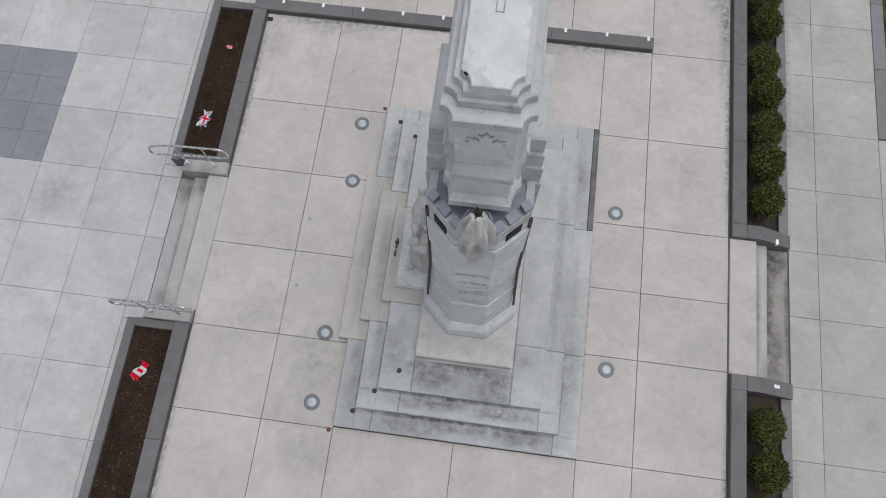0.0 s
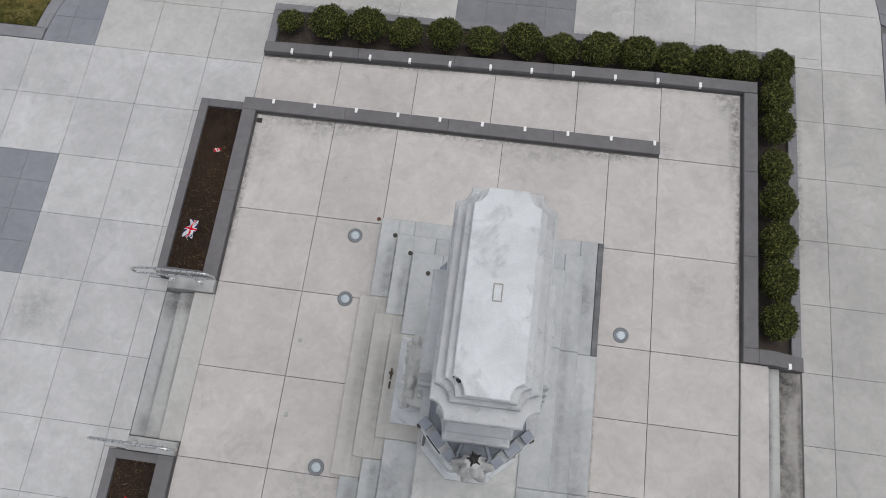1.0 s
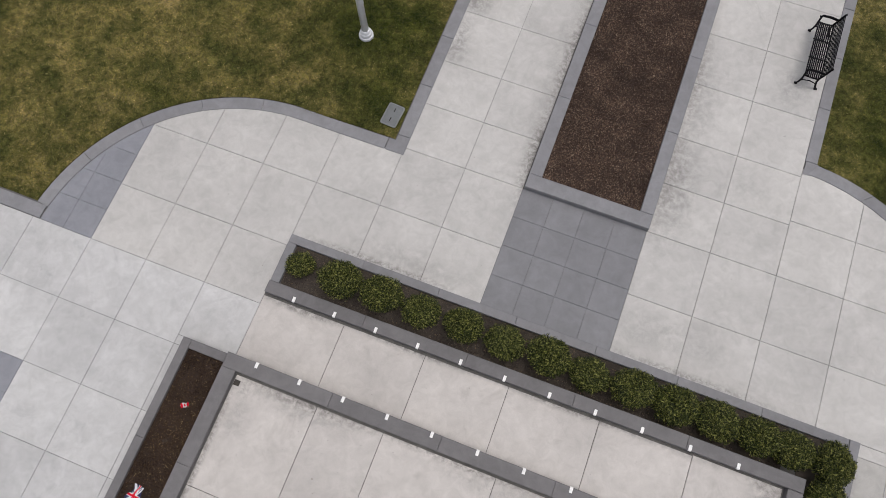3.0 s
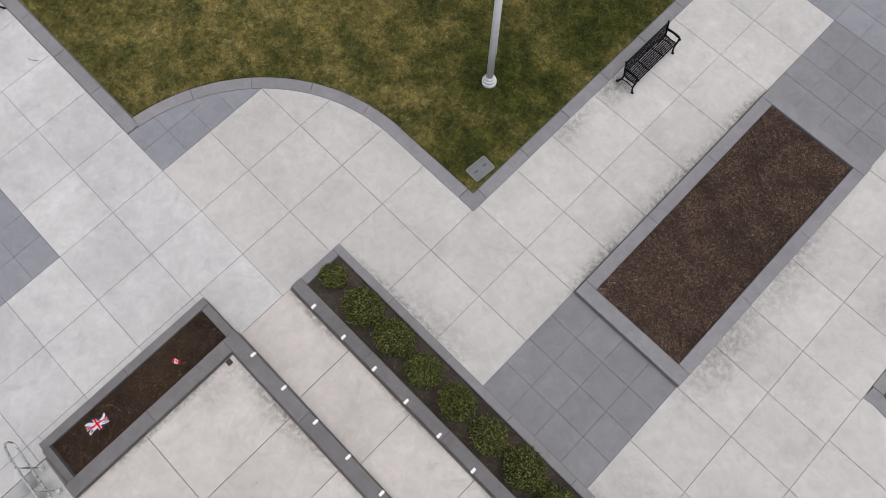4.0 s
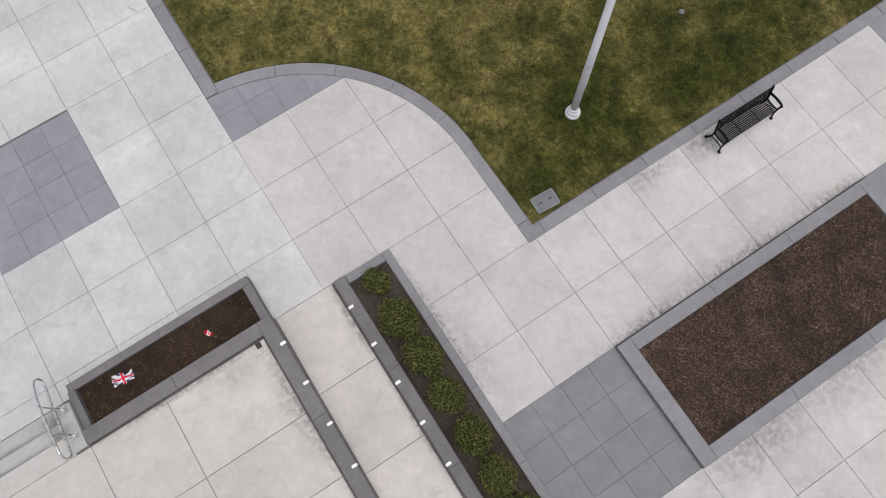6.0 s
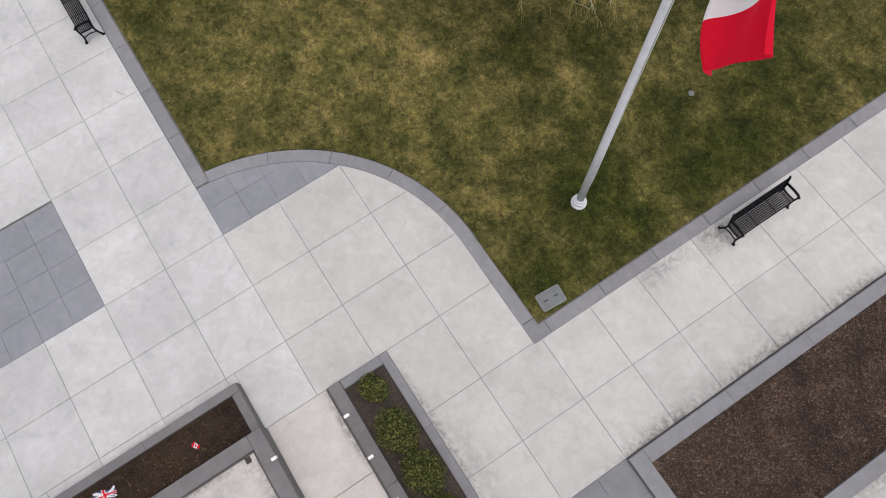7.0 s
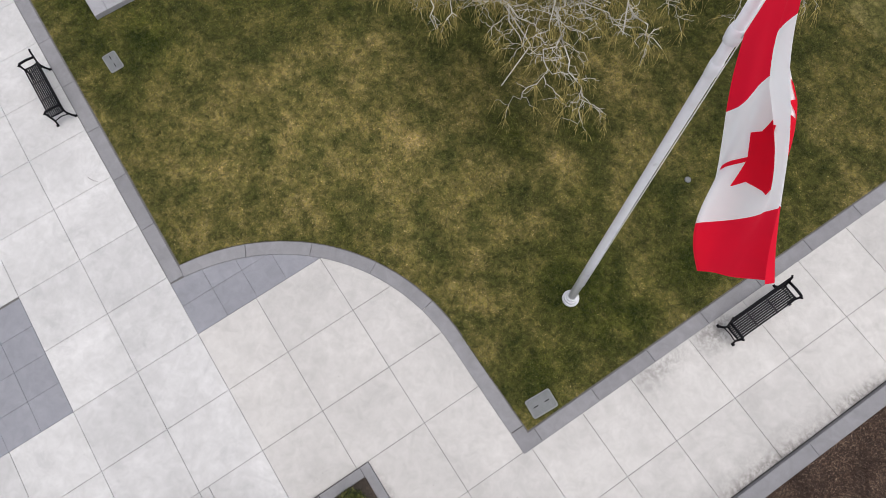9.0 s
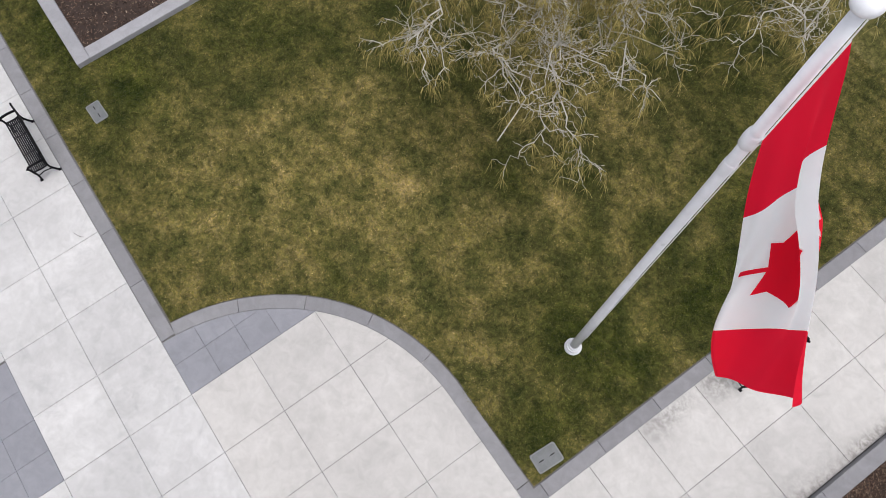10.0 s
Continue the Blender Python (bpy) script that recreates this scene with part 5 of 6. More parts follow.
# ---- lights sunk in the terrace and steps ----
def ground_light():
    e = empty("ground_light")
    part("ring", lathe([(0.165, -0.01), (0.165, 0.008), (0.15, 0.014), (0.105, 0.014), (0.10, 0.006)], segs=28), M_RING, e, "dark cast metal ring", True)
    part("lens", lathe([(0.10, -0.005), (0.10, 0.008), (0.07, 0.016), (0.02, 0.019)], segs=24), M_LENS, e, "frosted glass lens", True)
    for k in range(6):
        a = k * math.pi / 3
        part("bolt", lathe([(0.010, 0.012), (0.010, 0.018), (0.004, 0.019)], (0.133 * math.cos(a), 0.133 * math.sin(a), 0), 8), M_RING, e)
    return tagged(e, "round uplight sunk flush into the terrace slab", "ground light", "uplights in the terrace")


first = ground_light()
spots = [(-2.046, 6.39), (-2.02, 4.94), (-2.00, 1.44), (-2.01, -0.01), (3.91, 4.90), (3.914, 1.43)]
first.matrix_basis = pose(*spots[0], TOP + 0.002)
for x, y in spots[1:]:
    copy_thing(first, pose(x, y, TOP + 0.002))


def step_stud(x, y, z, mat, label, r=0.05):
    ob = part("step_stud", lathe([(r, 0.0), (r, 0.01), (r * 0.7, 0.018), (r * 0.35, 0.012)], segs=16), mat, None, "", True)
    ob.matrix_basis = pose(x, y, z + 0.001)
    return tagged(ob, label, "floor stud", "studs on the monument steps")


for x, y, z in ((-1.12, -0.08, 0.63), (-1.13, 6.44, 0.63), (-0.72, 0.35, 0.83), (-0.72, 6.02, 0.83), (-0.27, 0.79, 1.03), (-0.27, 5.57, 1.03)):
    step_stud(x, y, z, M_BRONZE, "round dark bronze stud set in the step")
for x, y in ((-1.57, -0.50), (-1.58, 6.84)):
    step_stud(x, y, TOP, M_RUST, "rusty brown stud at the foot of the steps", 0.045)
for x, y in ((-2.81, 3.93), (-2.81, 2.38)):
    d = part("floor_disc", lathe([(0.045, 0.0), (0.045, 0.005), (0.02, 0.008)], segs=14), M_STEP, None, "", True)
    d.matrix_basis = pose(x, y, TOP + 0.001)
    tagged(d, "small pale metal disc set in the terrace", "floor disc")
d = part("floor_drain", box(-0.065, 0.065, -0.06, 0.06, 0.0, 0.012, 0.004), M_BRONZE)
d.matrix_basis = pose(-4.77, 8.93, TOP + 0.001)
tagged(d, "small dark square drain in the terrace corner", "drain")


# ---- handrails at the western steps ----
def handrail(x0, y0, z0):
    e = empty("handrail", (x0, y0, z0))
    loop = []
    # one closed loop of bent tube, level over the block, sloping out over the steps
    upper = [(0.80, 0, 0.88), (0.35, 0, 0.90), (-0.35, 0, 0.84), (-0.90, 0, 0.64)]
    lower = [(-0.95, 0, 0.30), (-0.35, 0, 0.38), (0.35, 0, 0.46), (0.80, 0, 0.54)]
    ctrl = upper + lower
    n = len(ctrl)
    for i in range(n):
        p0, p1, p2, p3 = (Vector(ctrl[(i + k - 1) % n]) for k in range(4))
        for s in range(5):
            t = s / 5
            loop.append(0.5 * ((2 * p1) + (p2 - p0) * t + (2 * p0 - 5 * p1 + 4 * p2 - p3) * t * t + (3 * p1 - p0 - 3 * p2 + p3) * t ** 3))
    part("rail", tube(loop, 0.025, 10, True), M_STEEL, e, "bent stainless steel tube loop", True)
    for px in (-0.30, 0.32):
        p = part("post", tube([(px, 0, 0.0), (px, 0, 0.42)], 0.022, 10), M_STEEL, e, "", True)
        part("base_plate", box(px - 0.065, px + 0.065, -0.05, 0.05, 0.0, 0.014, 0.004), M_STEEL, p)
        part("brace", tube([(px, 0, 0.40), (px, 0, 0.84)], 0.016, 8), M_STEEL, p, "", True)
    return tagged(e, "looped stainless steel handrail beside the steps", "handrail", "handrails at the steps")


handrail(-5.51, 4.87, 0.545)
handrail(-5.46, 1.42, 0.515)


# ---- benches ----
def bench(at, turn):
    """Cast-iron park bench, 1.78 m long; it faces -y in its own frame."""
    e = empty("park_bench", at, turn)
    half = 0.86
    for sx in (-half, half):
        bm = bmesh.new()
        x = sx
        add_tube(bm, [(x, -0.30, 0.02), (x, -0.26, 0.10), (x, -0.24, 0.25), (x, -0.26, 0.40), (x, -0.27, 0.62)], 0.030, 8)
        add_tube(bm, [(x, 0.32, 0.02), (x, 0.26, 0.12), (x, 0.20, 0.28), (x, 0.20, 0.42), (x, 0.30, 0.86), (x, 0.33, 0.90)], 0.031, 8)
        add_tube(bm, [(x, -0.25, 0.40), (x, 0.0, 0.375), (x, 0.21, 0.39)], 0.020, 8)
        add_tube(bm, [(x, -0.24, 0.20), (x, 0.0, 0.25), (x, 0.21, 0.20)], 0.014, 8)
        fr = part("end_frame", bm, M_BLACK, e, "black cast-iron end frame", True)
        bm = bmesh.new()
        add_tube(bm, [(x, 0.24, 0.63), (x, 0.0, 0.66), (x, -0.25, 0.645), (x, -0.31, 0.60), (x, -0.27, 0.56)], 0.032, 8)
        part("armrest", bm, M_BLACK, fr, "", True)
        for fy in (-0.30, 0.33):
            part("foot", box(x - 0.035, x + 0.035, fy - 0.05, fy + 0.05, 0.0, 0.022, 0.006), M_BLACK, fr)
    for k in range(9):
        y = -0.25 + 0.058 * k
        z = 0.43 - 0.02 * math.sin(math.pi * k / 7)
        part("seat_slat", box(-half, half, y - 0.0215, y + 0.0215, z - 0.010, z + 0.010, 0.004), M_BLACK, e)
    for k in range(8):
        z = 0.455 + 0.056 * k
        y = 0.20 + 0.10 * (z - 0.42) / 0.44 + 0.02
        part("back_slat", box(-half, half, y - 0.008, y + 0.008, z - 0.023, z + 0.023, 0.004), M_BLACK, e)
    for x in (-0.29, 0.29):
        part("cross_strap", box(x - 0.02, x + 0.02, -0.28, 0.20, 0.405, 0.421, 0.003), M_BLACK, e)
    for ob in e.children_recursive:
        ob.data.transform(Matrix.Diagonal((0.92, 0.76, 0.97, 1)))
    return tagged(e, "black metal slatted park bench with curled armrests", "bench", "park benches")


b1 = bench((-3.145, 20.99, 0.0), 90)
b1["label"] = "black slatted metal bench on the paving beside the lawn kerb"
b2 = copy_thing(b1, pose(-16.87, 10.42, 0.0, 0, 0, 0))
b3 = copy_thing(b1, pose(4.98, 21.15, 0.0, 0, 0, -90))

# ---- small things on the lawn ----
def valve_box(at, turn, sx, sy):
    e = empty("valve_box", at, turn)
    r = 0.05
    ring = [(cx + r * math.cos(radians(a)), cy + r * math.sin(radians(a))) for cx, cy, a0 in ((sx / 2 - r, sy / 2 - r, 0), (r - sx / 2, sy / 2 - r, 90), (r - sx / 2, r - sy / 2, 180), (sx / 2 - r, r - sy / 2, 270)) for a in range(a0, a0 + 91, 22)]
    part("rim", prism(ring, 0.0, 0.022, 0.006), M_RIM, e, "paler worn plastic rim")
    part("lid", prism([(x * 0.90, y * 0.86) for x, y in ring], 0.02, 0.028, 0.004), M_LID, e, "grey plastic lid")
    for px in (-sx * 0.22, sx * 0.22):
        part("grip_slot", box(px - 0.055, px + 0.055, -0.011, 0.011, 0.027, 0.030), M_DARK, e, "dark finger slot")
    return tagged(e, "flat grey plastic valve box lid in the grass", "valve box")


valve_box((-4.17, 16.08, 0.02), 86, 0.60, 0.42)
valve_box((-16.93, 12.09, 0.02), 2, 0.58, 0.36)
sp_ = part("sprinkler_cap", lathe([(0.075, 0.0), (0.075, 0.02), (0.06, 0.035), (0.02, 0.03)], segs=14), M_LID, None, "", True)
sp_.matrix_basis = pose(-6.40, 21.84, 0.02)
tagged(sp_, "small round pale cap in the grass", "sprinkler")
tw = part("fallen_twig", tube([(-14.40, 10.23, 0.006), (-14.30, 10.27, 0.012), (-14.22, 10.32, 0.008), (-14.17, 10.38, 0.006)], 0.005, 5), M_TWIG)
tagged(tw, "thin brown twig lying on the paving", "twig")

# a withered tuft left in the narrow bed
rnt = random.Random(12)
bm = bmesh.new()
for k in range(26):
    a = rnt.uniform(0, math.tau)
    ln = rnt.uniform(0.04, 0.09)
    add_tube(bm, [(0, 0, 0), (ln * 0.5 * math.cos(a), ln * 0.5 * math.sin(a), 0.05), (ln * math.cos(a), ln * math.sin(a), 0.02)], 0.006, 4, False, 0.003)
tuft = part("withered_plant", bm, M_TWIG)
tuft.matrix_basis = pose(-5.70, 7.32, 0.24)
tagged(tuft, "small dark withered plant tuft in the mulch", "plant")

# ---- small hand flags stuck in the mulch ----
def hand_flag(at, turn, kind):
    e = empty("hand_flag", at, turn)
    part("stick", tube([(0, 0, -0.02), (0.02, 0.0, 0.10), (0.10, 0.02, 0.30)], 0.005, 6), M_STOP, e, "thin wooden stick")
    nx, ny = 12, 8
    L, Hh = 0.46, 0.28

    def place(u, v):
        return Vector((0.04 + u * L * 0.9, 0.014 * math.sin(9 * u + 4 * v) - 0.14 + v * Hh * (0.92 + 0.12 * math.sin(5 * u + 1)), 0.07 + 0.06 * (1 - u) + 0.028 * math.sin(8 * u + 5 * v)))

    def cell(bm, u0, u1, v0, v1, lift):
        g = [[bm.verts.new(place(u0 + (u1 - u0) * i / nx, v0 + (v1 - v0) * j / ny) + Vector((0, 0, lift))) for j in range(ny + 1)] for i in range(nx + 1)]
        for i in range(nx):
            for j in range(ny):
                bm.faces.new((g[i][j], g[i + 1][j], g[i + 1][j + 1], g[i][j + 1]))
        return bm

    if kind == "union":
        c = part("cloth", cell(bmesh.new(), 0, 1, 0, 1, 0), M_BLUE, e, "crumpled blue cloth with red and white crosses", True)
        bm = bmesh.new()
        for k, sgn in enumerate((1, -1)):
            for i in range(16):
                u0, u1 = i / 16, (i + 1) / 16
                vv = [(u if sgn > 0 else 1 - u) for u in (u0, u1)]
                quad = [(u0, vv[0] - 0.15), (u1, vv[1] - 0.15), (u1, vv[1] + 0.15), (u0, vv[0] + 0.15)]
                bm.faces.new([bm.verts.new(place(u, min(1, max(0, v))) + Vector((0, 0, 0.004))) for u, v in quad])
        part("white_saltire", bm, M_WHITE, c)
        bm = cell(cell(bmesh.new(), 0, 1, 0.36, 0.64, 0.007), 0.42, 0.58, 0, 1, 0.007)
        part("white_cross", bm, M_WHITE, c)
        bm = cell(cell(bmesh.new(), 0, 1, 0.42, 0.58, 0.010), 0.455, 0.545, 0, 1, 0.010)
        part("red_cross", bm, M_RED, c)
    else:
        c = part("cloth", cell(bmesh.new(), 0.25, 0.75, 0, 1, 0), M_WHITE, e, "crumpled white cloth between red ends", True)
        part("red_end", cell(bmesh.new(), 0, 0.25, 0, 1, 0), M_RED, c, "", True)
        part("red_end", cell(bmesh.new(), 0.75, 1, 0, 1, 0), M_RED, c, "", True)
        part("red_leaf", cell(bmesh.new(), 0.42, 0.60, 0.25, 0.75, 0.006), M_RED, c, "", True)
    return tagged(e, "crumpled little red and white hand flag lying on mulch" if kind != "union" else "crumpled little red, white and blue hand flag lying on mulch", "hand flag", "hand flags in the bed")


hand_flag((-5.83, 5.86, 0.25), 84, "union").scale = (1.08, 0.95, 0.6)
f2 = hand_flag((-5.72, 8.06, 0.25), 40, "maple")
f2.scale = (0.38, 0.38, 0.5)
hand_flag((-5.85, -0.05, 0.25), 66, "maple").scale = (0.95, 0.8, 0.8)

# ---- flagpole and its flag ----
POLE = (-5.645, 17.935)
pole = tagged(empty("flagpole", (*POLE, 0.0)), "tall tapering white metal flagpole on the lawn", "flagpole")
part("base_collar", lathe([(0.185, 0.0), (0.185, 0.07), (0.175, 0.085), (0.158, 0.09), (0.154, 0.17), (0.145, 0.185), (0.128, 0.19), (0.118, 0.26), (0.103, 0.275)], segs=32), M_COLLAR, pole, "stepped round base collar")
part("shaft", lathe([(0.090, 0.18), (0.080, 3.0), (0.064, 6.0), (0.060, 9.0), (0.052, 11.34)], segs=24), M_POLE, pole, "", True)
part("sleeve", lathe([(0.058, 9.06), (0.066, 9.08), (0.066, 9.26), (0.058, 9.28)], segs=24), M_POLE, pole, "", True)
part("truck", lathe([(0.05, 11.33), (0.095, 11.345), (0.105, 11.38), (0.098, 11.42), (0.06, 11.45), (0.02, 11.46)], segs=24), M_POLE, pole, "rounded cap at the pole's head", True)
part("halyard", tube([(0.088, 0.03, 1.3), (0.076, 0.03, 5.0), (0.066, 0.03, 9.6), (0.058, 0.03, 11.25)], 0.006, 5), M_STOP, pole, "thin rope")
strap = part("strap", lathe([(0.056, 9.58), (0.076, 9.60), (0.080, 9.70), (0.074, 9.78), (0.056, 9.80)], segs=20), M_POLE, pole, "", True)
part("clip", tube([(0.06, 0, 9.70), (0.085, -0.02, 9.76), (0.085, -0.03, 9.83)], 0.012, 6), M_STEEL, strap)

HOIST_TOP, HOIST_FOOT = Vector((POLE[0] + 0.085, POLE[1] - 0.03, 11.12)), Vector((POLE[0] + 0.085, POLE[1] - 0.04, 9.83))
FLY_TOP, FLY_FOOT = Vector((-3.82, 16.92, 9.22)), Vector((-4.30, 17.10, 8.02))
OUT = Vector((-0.45, -0.85, 0.25)).normalized()


def cloth_at(u, v):
    """u along the fly, v from the upper edge down, both 0 to 1."""
    w = max(u, 0.0)
    head = HOIST_TOP.lerp(FLY_TOP, u) + Vector((0, 0, 0.20 * math.sin(math.pi * w) * (1 - w)))
    foot = HOIST_FOOT.lerp(FLY_FOOT, u) + Vector((0.10, 0.0, -0.16)) * math.sin(math.pi * w)
    grow = min(1.0, w * 2.6)
    # gathers that run along the fly, deepest in its middle
    k = v + grow * (0.035 * math.sin(9.0 * v + 2.6 * w) + 0.02 * math.sin(17.0 * v - 3.0 * w))
    fold = grow * (0.15 * math.sin(6.4 * v + 3.0 * w + 0.4) + 0.07 * math.sin(12.5 * v - 4.0 * w + 1.0) + 0.05 * math.sin(8.0 * w + 2.0 * v))
    return head.lerp(foot, k) + OUT * fold


def cloth(bm, u0, u1, v0, v1, nu, nv):
    g = [[bm.verts.new(cloth_at(u0 + (u1 - u0) * i / nu, v0 + (v1 - v0) * j / nv)) for j in range(nv + 1)] for i in range(nu + 1)]
    for i in range(nu):
        for j in range(nv):
            bm.faces.new((g[i][j], g[i + 1][j], g[i + 1][j + 1], g[i][j + 1]))
    return bm


flag = tagged(empty("flag", (0, 0, 0)), "large red and white flag drooping from the pole", "flag")
part("hoist_band", cloth(bmesh.new(), 0.0, 0.25, 0, 1, 22, 40), M_RED, flag, "red cloth band", True)
part("white_panel", cloth(bmesh.new(), 0.25, 0.75, 0, 1, 44, 40), M_WHITE, flag, "white cloth panel", True)
part("fly_band", cloth(bmesh.new(), 0.75, 1.0, 0, 1, 22, 40), M_RED, flag, "red cloth band", True)
part("heading", cloth(bmesh.new(), -0.012, 0.0, 0, 1, 1, 30), M_WHITE, flag, "white canvas edge")
for face in (-1, 1):
    bm = leaf_face(bmesh.new())
    bmesh.ops.subdivide_edges(bm, edges=list(bm.edges), cuts=5, use_grid_fill=True)
    for v in bm.verts:
        u, w = 0.5 + v.co.x * 0.215, 0.54 - v.co.y * 0.43
        du = (cloth_at(u + 0.01, w) - cloth_at(u, w)).cross(cloth_at(u, w + 0.01) - cloth_at(u, w)).normalized()
        v.co = cloth_at(u, w) + du * 0.006 * face
    part("leaf_emblem", bm, M_RED, flag, "red maple leaf", True)

# torn remains of a white label on the end wall
bm = bmesh.new()
outline = [(-0.075, -0.03), (-0.02, -0.045), (0.03, -0.03), (0.08, -0.035), (0.085, 0.02), (0.04, 0.045), (-0.01, 0.03), (-0.06, 0.04), (-0.08, 0.01)]
add_prism(bm, outline, 0.0, 0.004)
scrap = part("paper_scrap", bm, M_STOP)
scrap.matrix_basis = pose(7.40, 1.55, 0.385, 0, 25.6, 0)
tagged(scrap, "torn white paper stuck on the dark end wall", "paper scrap")

# ---- hedge bushes ----
def bush_meshes(seed, rx, ry, rz, leaves):
    """A clipped, domed bush: fine sprigs over a dark inside, its outline uneven and gapped."""
    rng = np.random.default_rng(seed)
    d = rng.normal(0, 1, (leaves, 3))
    d /= np.linalg.norm(d, axis=1)[:, None]
    d[:, 2] = np.where(d[:, 2] < -0.55, -d[:, 2], d[:, 2])
    # sparser down the flanks, where the dark core shows as shade, dense on top
    d = d[rng.random(leaves) < np.clip(0.28 + 1.0 * d[:, 2], 0.28, 1.0)]
    n = len(d)
    q = np.power(np.abs(d), 1.08) * np.sign(d)
    lump = np.array([1 + 0.14 * noise.noise(Vector(v) * 2.1 + Vector((seed * 7.1, 0, 0))) + 0.16 * noise.noise(Vector(v) * 5.0 + Vector((0, seed * 3.3, 0))) + 0.10 * noise.noise(Vector(v) * 11.0 + Vector((0, 0, seed * 1.7))) for v in d])
    depth = rng.uniform(0.62, 1.0, n) ** 0.7 * np.where(rng.random(n) < 0.03, 1.08, 1.0)
    c = q * np.array([rx, ry, rz]) * 0.86 * (lump * depth)[:, None]
    c[:, 2] += rz
    # sprigs point outwards, the leaves on top level and those on the flanks facing out
    t = d * 0.35 + np.array([0, 0, 0.15]) + rng.normal(0, 0.55, (n, 3))
    t /= np.linalg.norm(t, axis=1)[:, None]
    b = np.cross(t, np.array([0, 0, 0.55]) + d * 0.75 + rng.normal(0, 0.38, (n, 3)))
    b /= np.linalg.norm(b, axis=1)[:, None]
    ln = rng.uniform(0.016, 0.050, n)[:, None]
    wd = rng.uniform(0.006, 0.012, n)[:, None]
    verts = np.stack([c - t * ln * 0.5, c + b * wd, c + t * ln, c - b * wd], 1).reshape(-1, 3)
    me = bpy.data.meshes.new("leaves")
    me.from_pydata(verts.tolist(), [], np.arange(n * 4).reshape(-1, 4).tolist())
    me.materials.append(M_LEAF)
    # solid core whose near-black colour stands for the bush's inner shade
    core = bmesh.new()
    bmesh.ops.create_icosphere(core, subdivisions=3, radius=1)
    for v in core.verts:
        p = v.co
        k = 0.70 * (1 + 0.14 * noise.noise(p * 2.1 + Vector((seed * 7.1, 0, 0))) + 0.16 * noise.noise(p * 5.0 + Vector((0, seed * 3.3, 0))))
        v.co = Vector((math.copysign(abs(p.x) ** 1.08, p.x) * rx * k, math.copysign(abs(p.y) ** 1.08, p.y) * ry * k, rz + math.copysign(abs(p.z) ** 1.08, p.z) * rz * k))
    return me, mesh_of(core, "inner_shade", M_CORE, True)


STEM = mesh_of(tube([(0, 0, -0.03), (0.02, 0.01, 0.2)], 0.02, 6), "stem", M_TWIG)
BUSH = [bush_meshes(k, 0.558, 0.455, 0.47, 23000) for k in (1, 2, 3, 4, 6)]
SMALL = bush_meshes(9, 0.42, 0.34, 0.28, 7000)


def bush(x, y, z, k, turn, sc=1.0, small=False):
    e = empty("hedge_bush", (x, y, z), turn)
    e.scale = (sc, sc, sc * (0.92 + 0.1 * math.sin(k * 2.7)))
    leaves, core = SMALL if small else BUSH[k % 5]
    shared("foliage", leaves, e)
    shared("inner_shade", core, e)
    shared("stem", STEM, e)
    lab = "clipped dark green box bush in the hedge row" if not small else "small clipped green bush at the hedge's end"
    return tagged(e, lab, "bush", "bushes of the hedge")


rnd = random.Random(5)
for k, x in enumerate((-3.60, -2.64, -1.70, -0.72, 0.22, 1.20, 2.12, 3.04, 3.93, 4.82, 5.68, 6.42)):
    bush(x, 11.76 + rnd.uniform(-0.03, 0.03), 0.0, k, rnd.choice((0, 180)) + rnd.uniform(-14, 14), rnd.uniform(0.94, 1.06))
bush(-4.62, 11.79, 0.04, 0, 20, 1.0, True)
for k, y in enumerate((11.74, 10.98, 10.20, 9.22, 8.32, 7.40, 6.52, 5.62)):
    bush(7.20, y, 0.02, k + 1, 90 + rnd.choice((0, 180)) + rnd.uniform(-14, 14), rnd.uniform(0.92, 1.02))
for k, y in enumerate((0.72, -0.15, -1.05, -1.95, -2.85, -3.7)):
    bush(7.20, y, 0.02, k + 2, 90 + rnd.choice((0, 180)) + rnd.uniform(-14, 14), rnd.uniform(0.88, 0.98))


# ---- grass ----
def grass(name, x0, x1, y0, y1, count, inside, seed, label):
    rng = np.random.default_rng(seed)
    x, y = rng.uniform(x0, x1, count), rng.uniform(y0, y1, count)
    keep = inside(x, y)
    x, y = x[keep], y[keep]
    n = len(x)
    a = rng.uniform(0, math.tau, n)
    lean = rng.uniform(0.01, 0.06, n)
    hgt = rng.uniform(0.012, 0.034, n)
    w = rng.uniform(0.006, 0.016, n)
    ca, sa = np.cos(a), np.sin(a)
    base = np.stack([x, y, np.full(n, 0.0)], 1)
    l = base + np.stack([-sa * w, ca * w, 0 * w], 1)
    r = base + np.stack([sa * w, -ca * w, 0 * w], 1)
    t = base + np.stack([ca * lean, sa * lean, hgt], 1)
    verts = np.stack([l, r, t], 1).reshape(-1, 3)
    return soup(name, verts, np.arange(n * 3).reshape(-1, 3).tolist(), M_GRASS, None, label, "grass")


def in_west(x, y):
    arc = np.hypot(x - ARC_W[0], y - ARC_W[1]) > ARC_W_R + 0.035
    ok = (x < -3.89) & (y > 11.09) & np.where(x < -6.3, arc, y > 15.53 - 0.05 * np.clip(-4.5 - x, 0, 2.2))
    return ok & ~((x < -18.32) & (y > 12.29) & (y < 19.5))


def in_east(x, y):
    return (x > 5.72) & np.where(y > 13.4, np.hypot(x - ARC_E[0], y - ARC_E[1]) > ARC_E_R + 0.01, x > 10.29)


grass("grass", -22, -3.86, 11.1, 28, 560000, in_west, 21, "short mown grass, green mixed with dry straw-coloured patches")
grass("grass", 5.72, 12, 7.72, 27, 130000, in_east, 22, "short mown dark green grass")


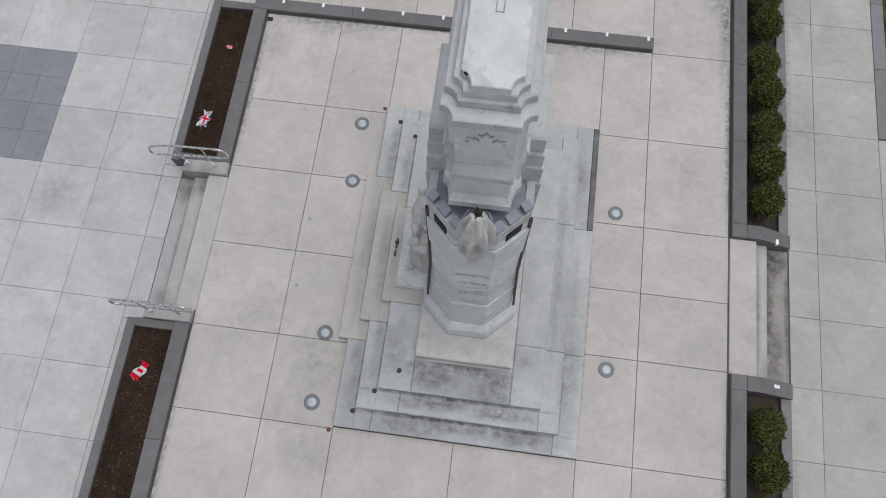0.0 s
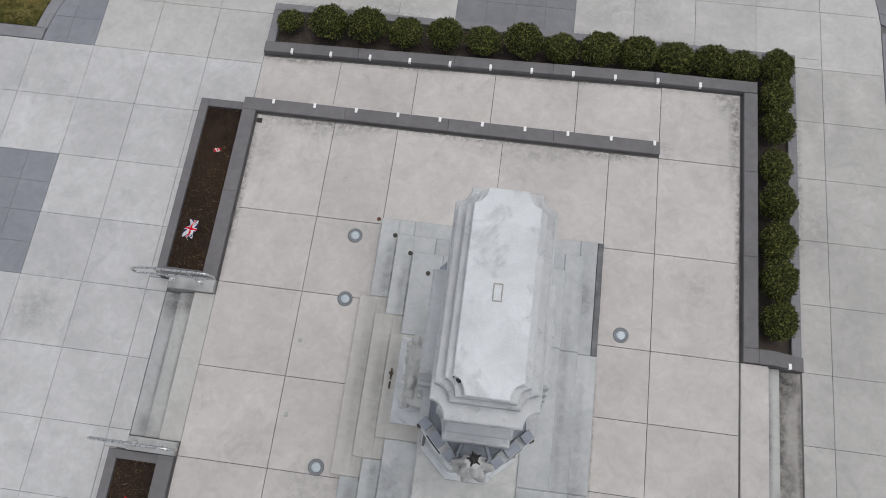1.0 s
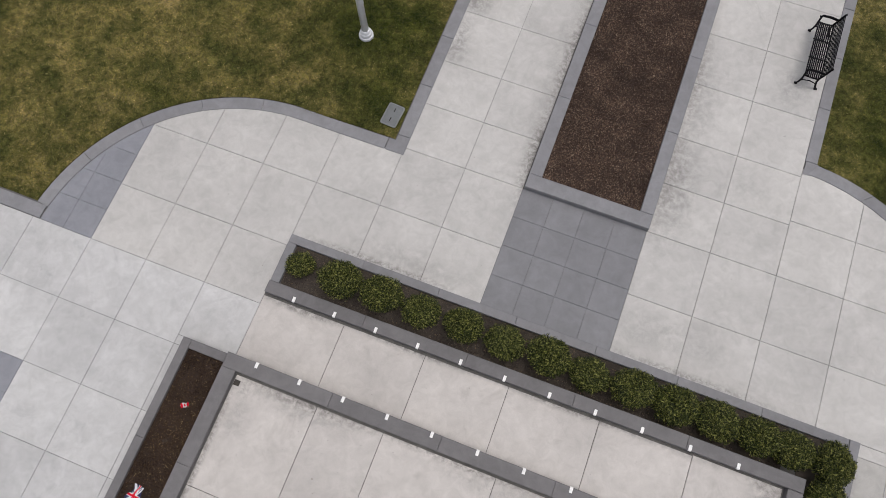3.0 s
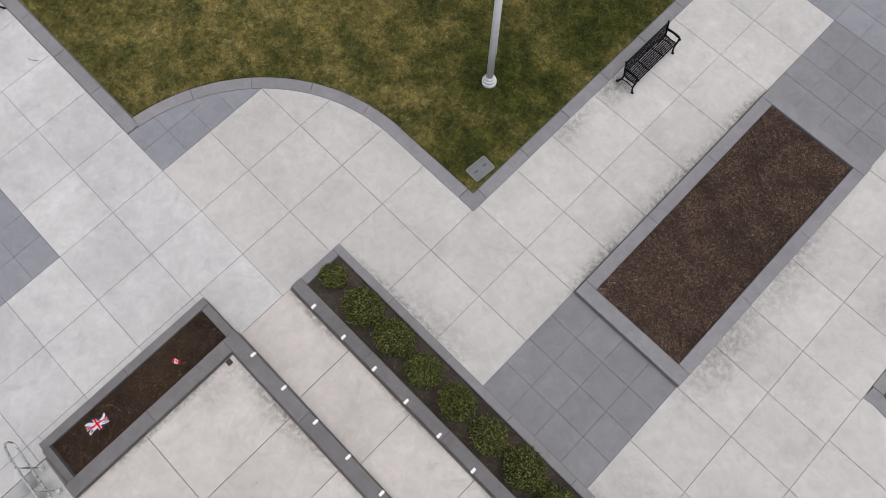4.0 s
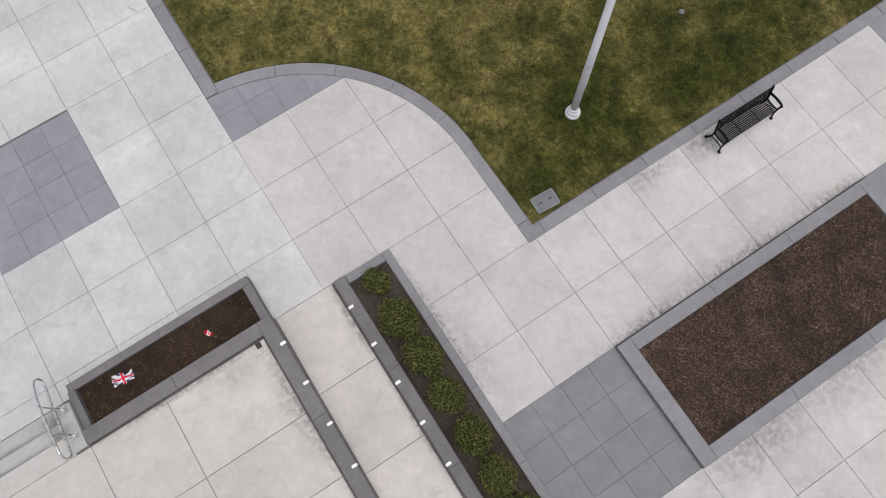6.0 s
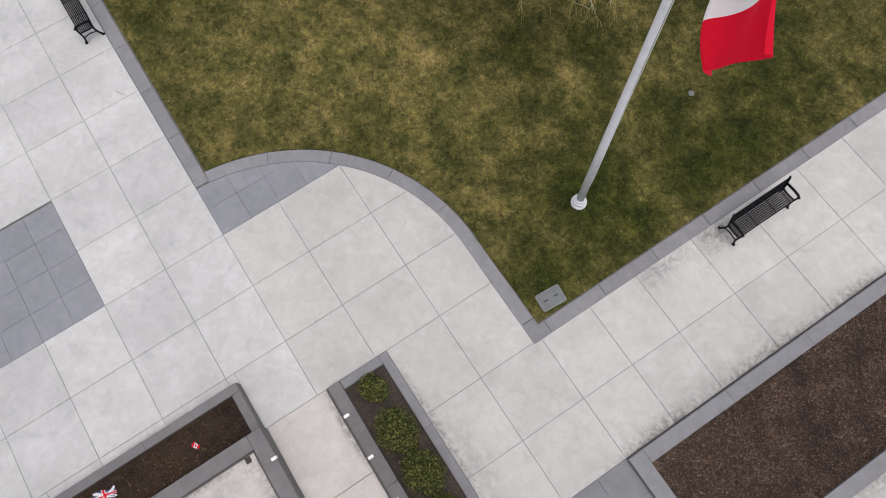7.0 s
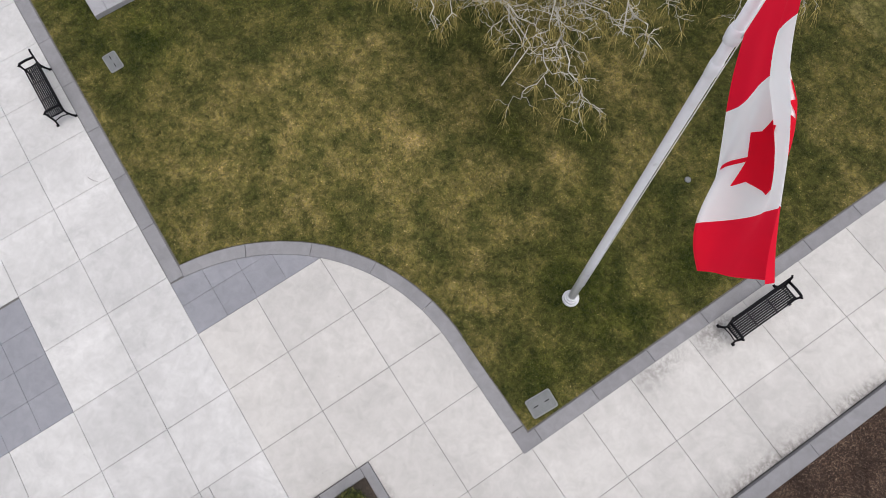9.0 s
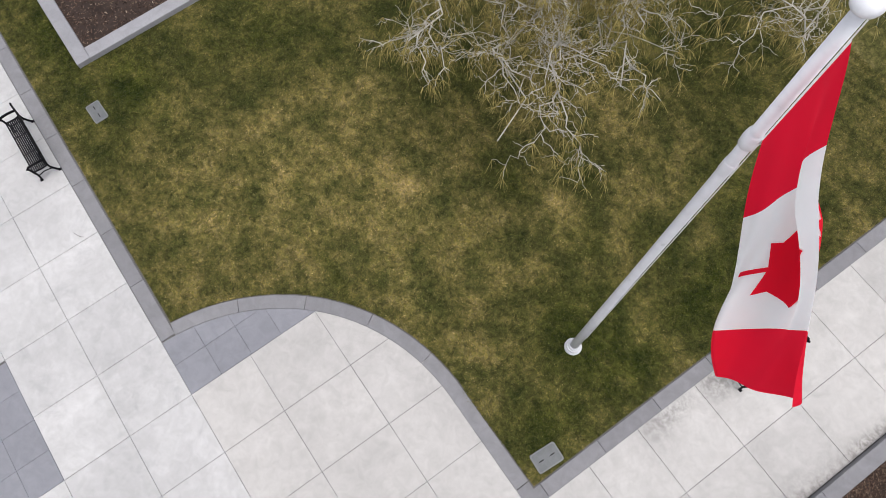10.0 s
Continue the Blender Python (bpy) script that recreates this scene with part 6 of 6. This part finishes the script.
# ---- bare trees: wide crooked limbs with hanging yellow twigs ----
def tree(at, seed, fork, lean, limbs, label):
    """limbs: where the main limbs end, from the tree's foot."""
    rng = random.Random(seed)
    e = empty("tree", (*at, 0.0))
    wood = bmesh.new()
    trunk = bmesh.new()
    twigs_v, twigs_f = [], []
    head = Vector((lean[0], lean[1], fork))
    add_tube(trunk, [(0, 0, -0.05), (0.02, 0.0, 0.25), (lean[0] * 0.45, lean[1] * 0.4, fork * 0.55), head], 0.16, 10, False, 0.11)

    def sliver(p, q, w0, w1):
        d = (q - p).normalized()
        s = d.cross(Vector((rng.uniform(-0.4, 0.4), rng.uniform(-0.4, 0.4), 1))).normalized()
        i = len(twigs_v)
        twigs_v.extend([p - s * w0, p + s * w0, q + s * w1, q - s * w1])
        twigs_f.append((i, i + 1, i + 2, i + 3))

    def spray(p, d):
        """A hanging tassel of thin twigs."""
        way = Vector((d[0], d[1], 0.0)) * 0.5
        for _ in range(rng.randint(4, 7)):
            q = Vector(p)
            dd = (way + Vector((rng.uniform(-0.7, 0.7), rng.uniform(-0.7, 0.7), -0.7))).normalized()
            ln = rng.uniform(0.07, 0.14)
            for k in range(3):
                r = q + dd * ln
                sliver(q, r, 0.0046 - 0.0008 * k, 0.0040 - 0.0008 * k)
                q = r
                dd = (dd + Vector((rng.uniform(-0.15, 0.15), rng.uniform(-0.15, 0.15), -0.6))).normalized()

    def bough(p, q, r0, level):
        p, q = Vector(p), Vector(q)
        ln = (q - p).length
        n = 7 if level == 0 else 5
        kink = ln * (0.07 if level == 0 else 0.11)
        arch = ln * (0.10 if level == 0 else rng.uniform(-0.08, 0.10))
        pts = [p]
        for k in range(1, n + 1):
            u = k / n
            b = p.lerp(q, u) + Vector((0, 0, arch * math.sin(math.pi * u)))
            if k < n:
                b += Vector((rng.uniform(-1, 1), rng.uniform(-1, 1), rng.uniform(-0.7, 0.7))) * kink
            pts.append(b)
        add_tube(wood, pts, r0, (7, 5, 4, 3)[level], False, max(r0 * 0.38, 0.0032))
        end = (pts[-1] - pts[-2]).normalized()
        if level == 3:
            if rng.random() < 0.7:
                spray(pts[-1], end)
            return
        first, kids, share = ((3, 9, 0.27), (1, 6, 0.48), (1, 5, 0.50))[level]
        for k in range(kids):
            i = rng.randint(first, n)
            f = rng.random()
            base = pts[i - 1].lerp(pts[i], f)
            along_d = (pts[i] - pts[i - 1]).normalized()
            a = rng.uniform(0, math.tau)
            way = (along_d * rng.uniform(0.2, 1.0) + Vector((math.cos(a), math.sin(a), rng.uniform(-0.35, 0.40)))).normalized()
            bough(base, base + way * ln * share * rng.uniform(0.55, 1.15), r0 * 0.50 if level == 0 else r0 * 0.58, level + 1)
        if level > 0:
            spray(pts[-1], end)

    for tip in limbs:
        bough(head - Vector((0, 0, rng.uniform(0.0, 0.3))), tip, 0.031, 0)
    part("trunk", trunk, M_BARK, e, "", True)
    part("branchwork", wood, M_BARK, e, "bare pale grey crooked branches", True)
    soup("twiggery", twigs_v, twigs_f, M_CATKIN, e, "thin hanging yellow-brown twigs")
    return tagged(e, label, "tree", "trees on the lawn")


tree((-13.3, 22.7), 4, 2.6, (0.5, -0.5), [(4.3, -4.5, 4.0), (4.5, -3.4, 4.6), (4.9, -2.4, 4.5), (4.4, -1.6, 5.0), (3.9, 0.2, 5.2), (3.9, -3.2, 4.9), (3.5, -2.6, 5.6), (-1.6, -0.6, 5.0), (-2.0, 1.0, 5.0), (0.6, 2.4, 5.4), (3.0, -1.2, 5.7)], "wide bare tree with pale crooked branches and hanging yellow twigs")
tree((-14.9, 21.6), 11, 2.3, (0.4, -0.2), [(3.5, -3.6, 4.3), (-1.5, -1.8, 4.6), (-2.2, 1.2, 4.8), (0.5, 2.2, 5.2)], "small bare tree with pale twisting branches")
tree((-9.0, 28.6), 17, 2.5, (0.2, -0.4), [(1.6, -5.0, 4.4), (0.9, -4.8, 4.5), (-1.6, -2.0, 5.0), (1.5, 1.6, 5.2), (-1.2, 2.0, 4.8)], "small bare tree with pale branches and yellow twigs")
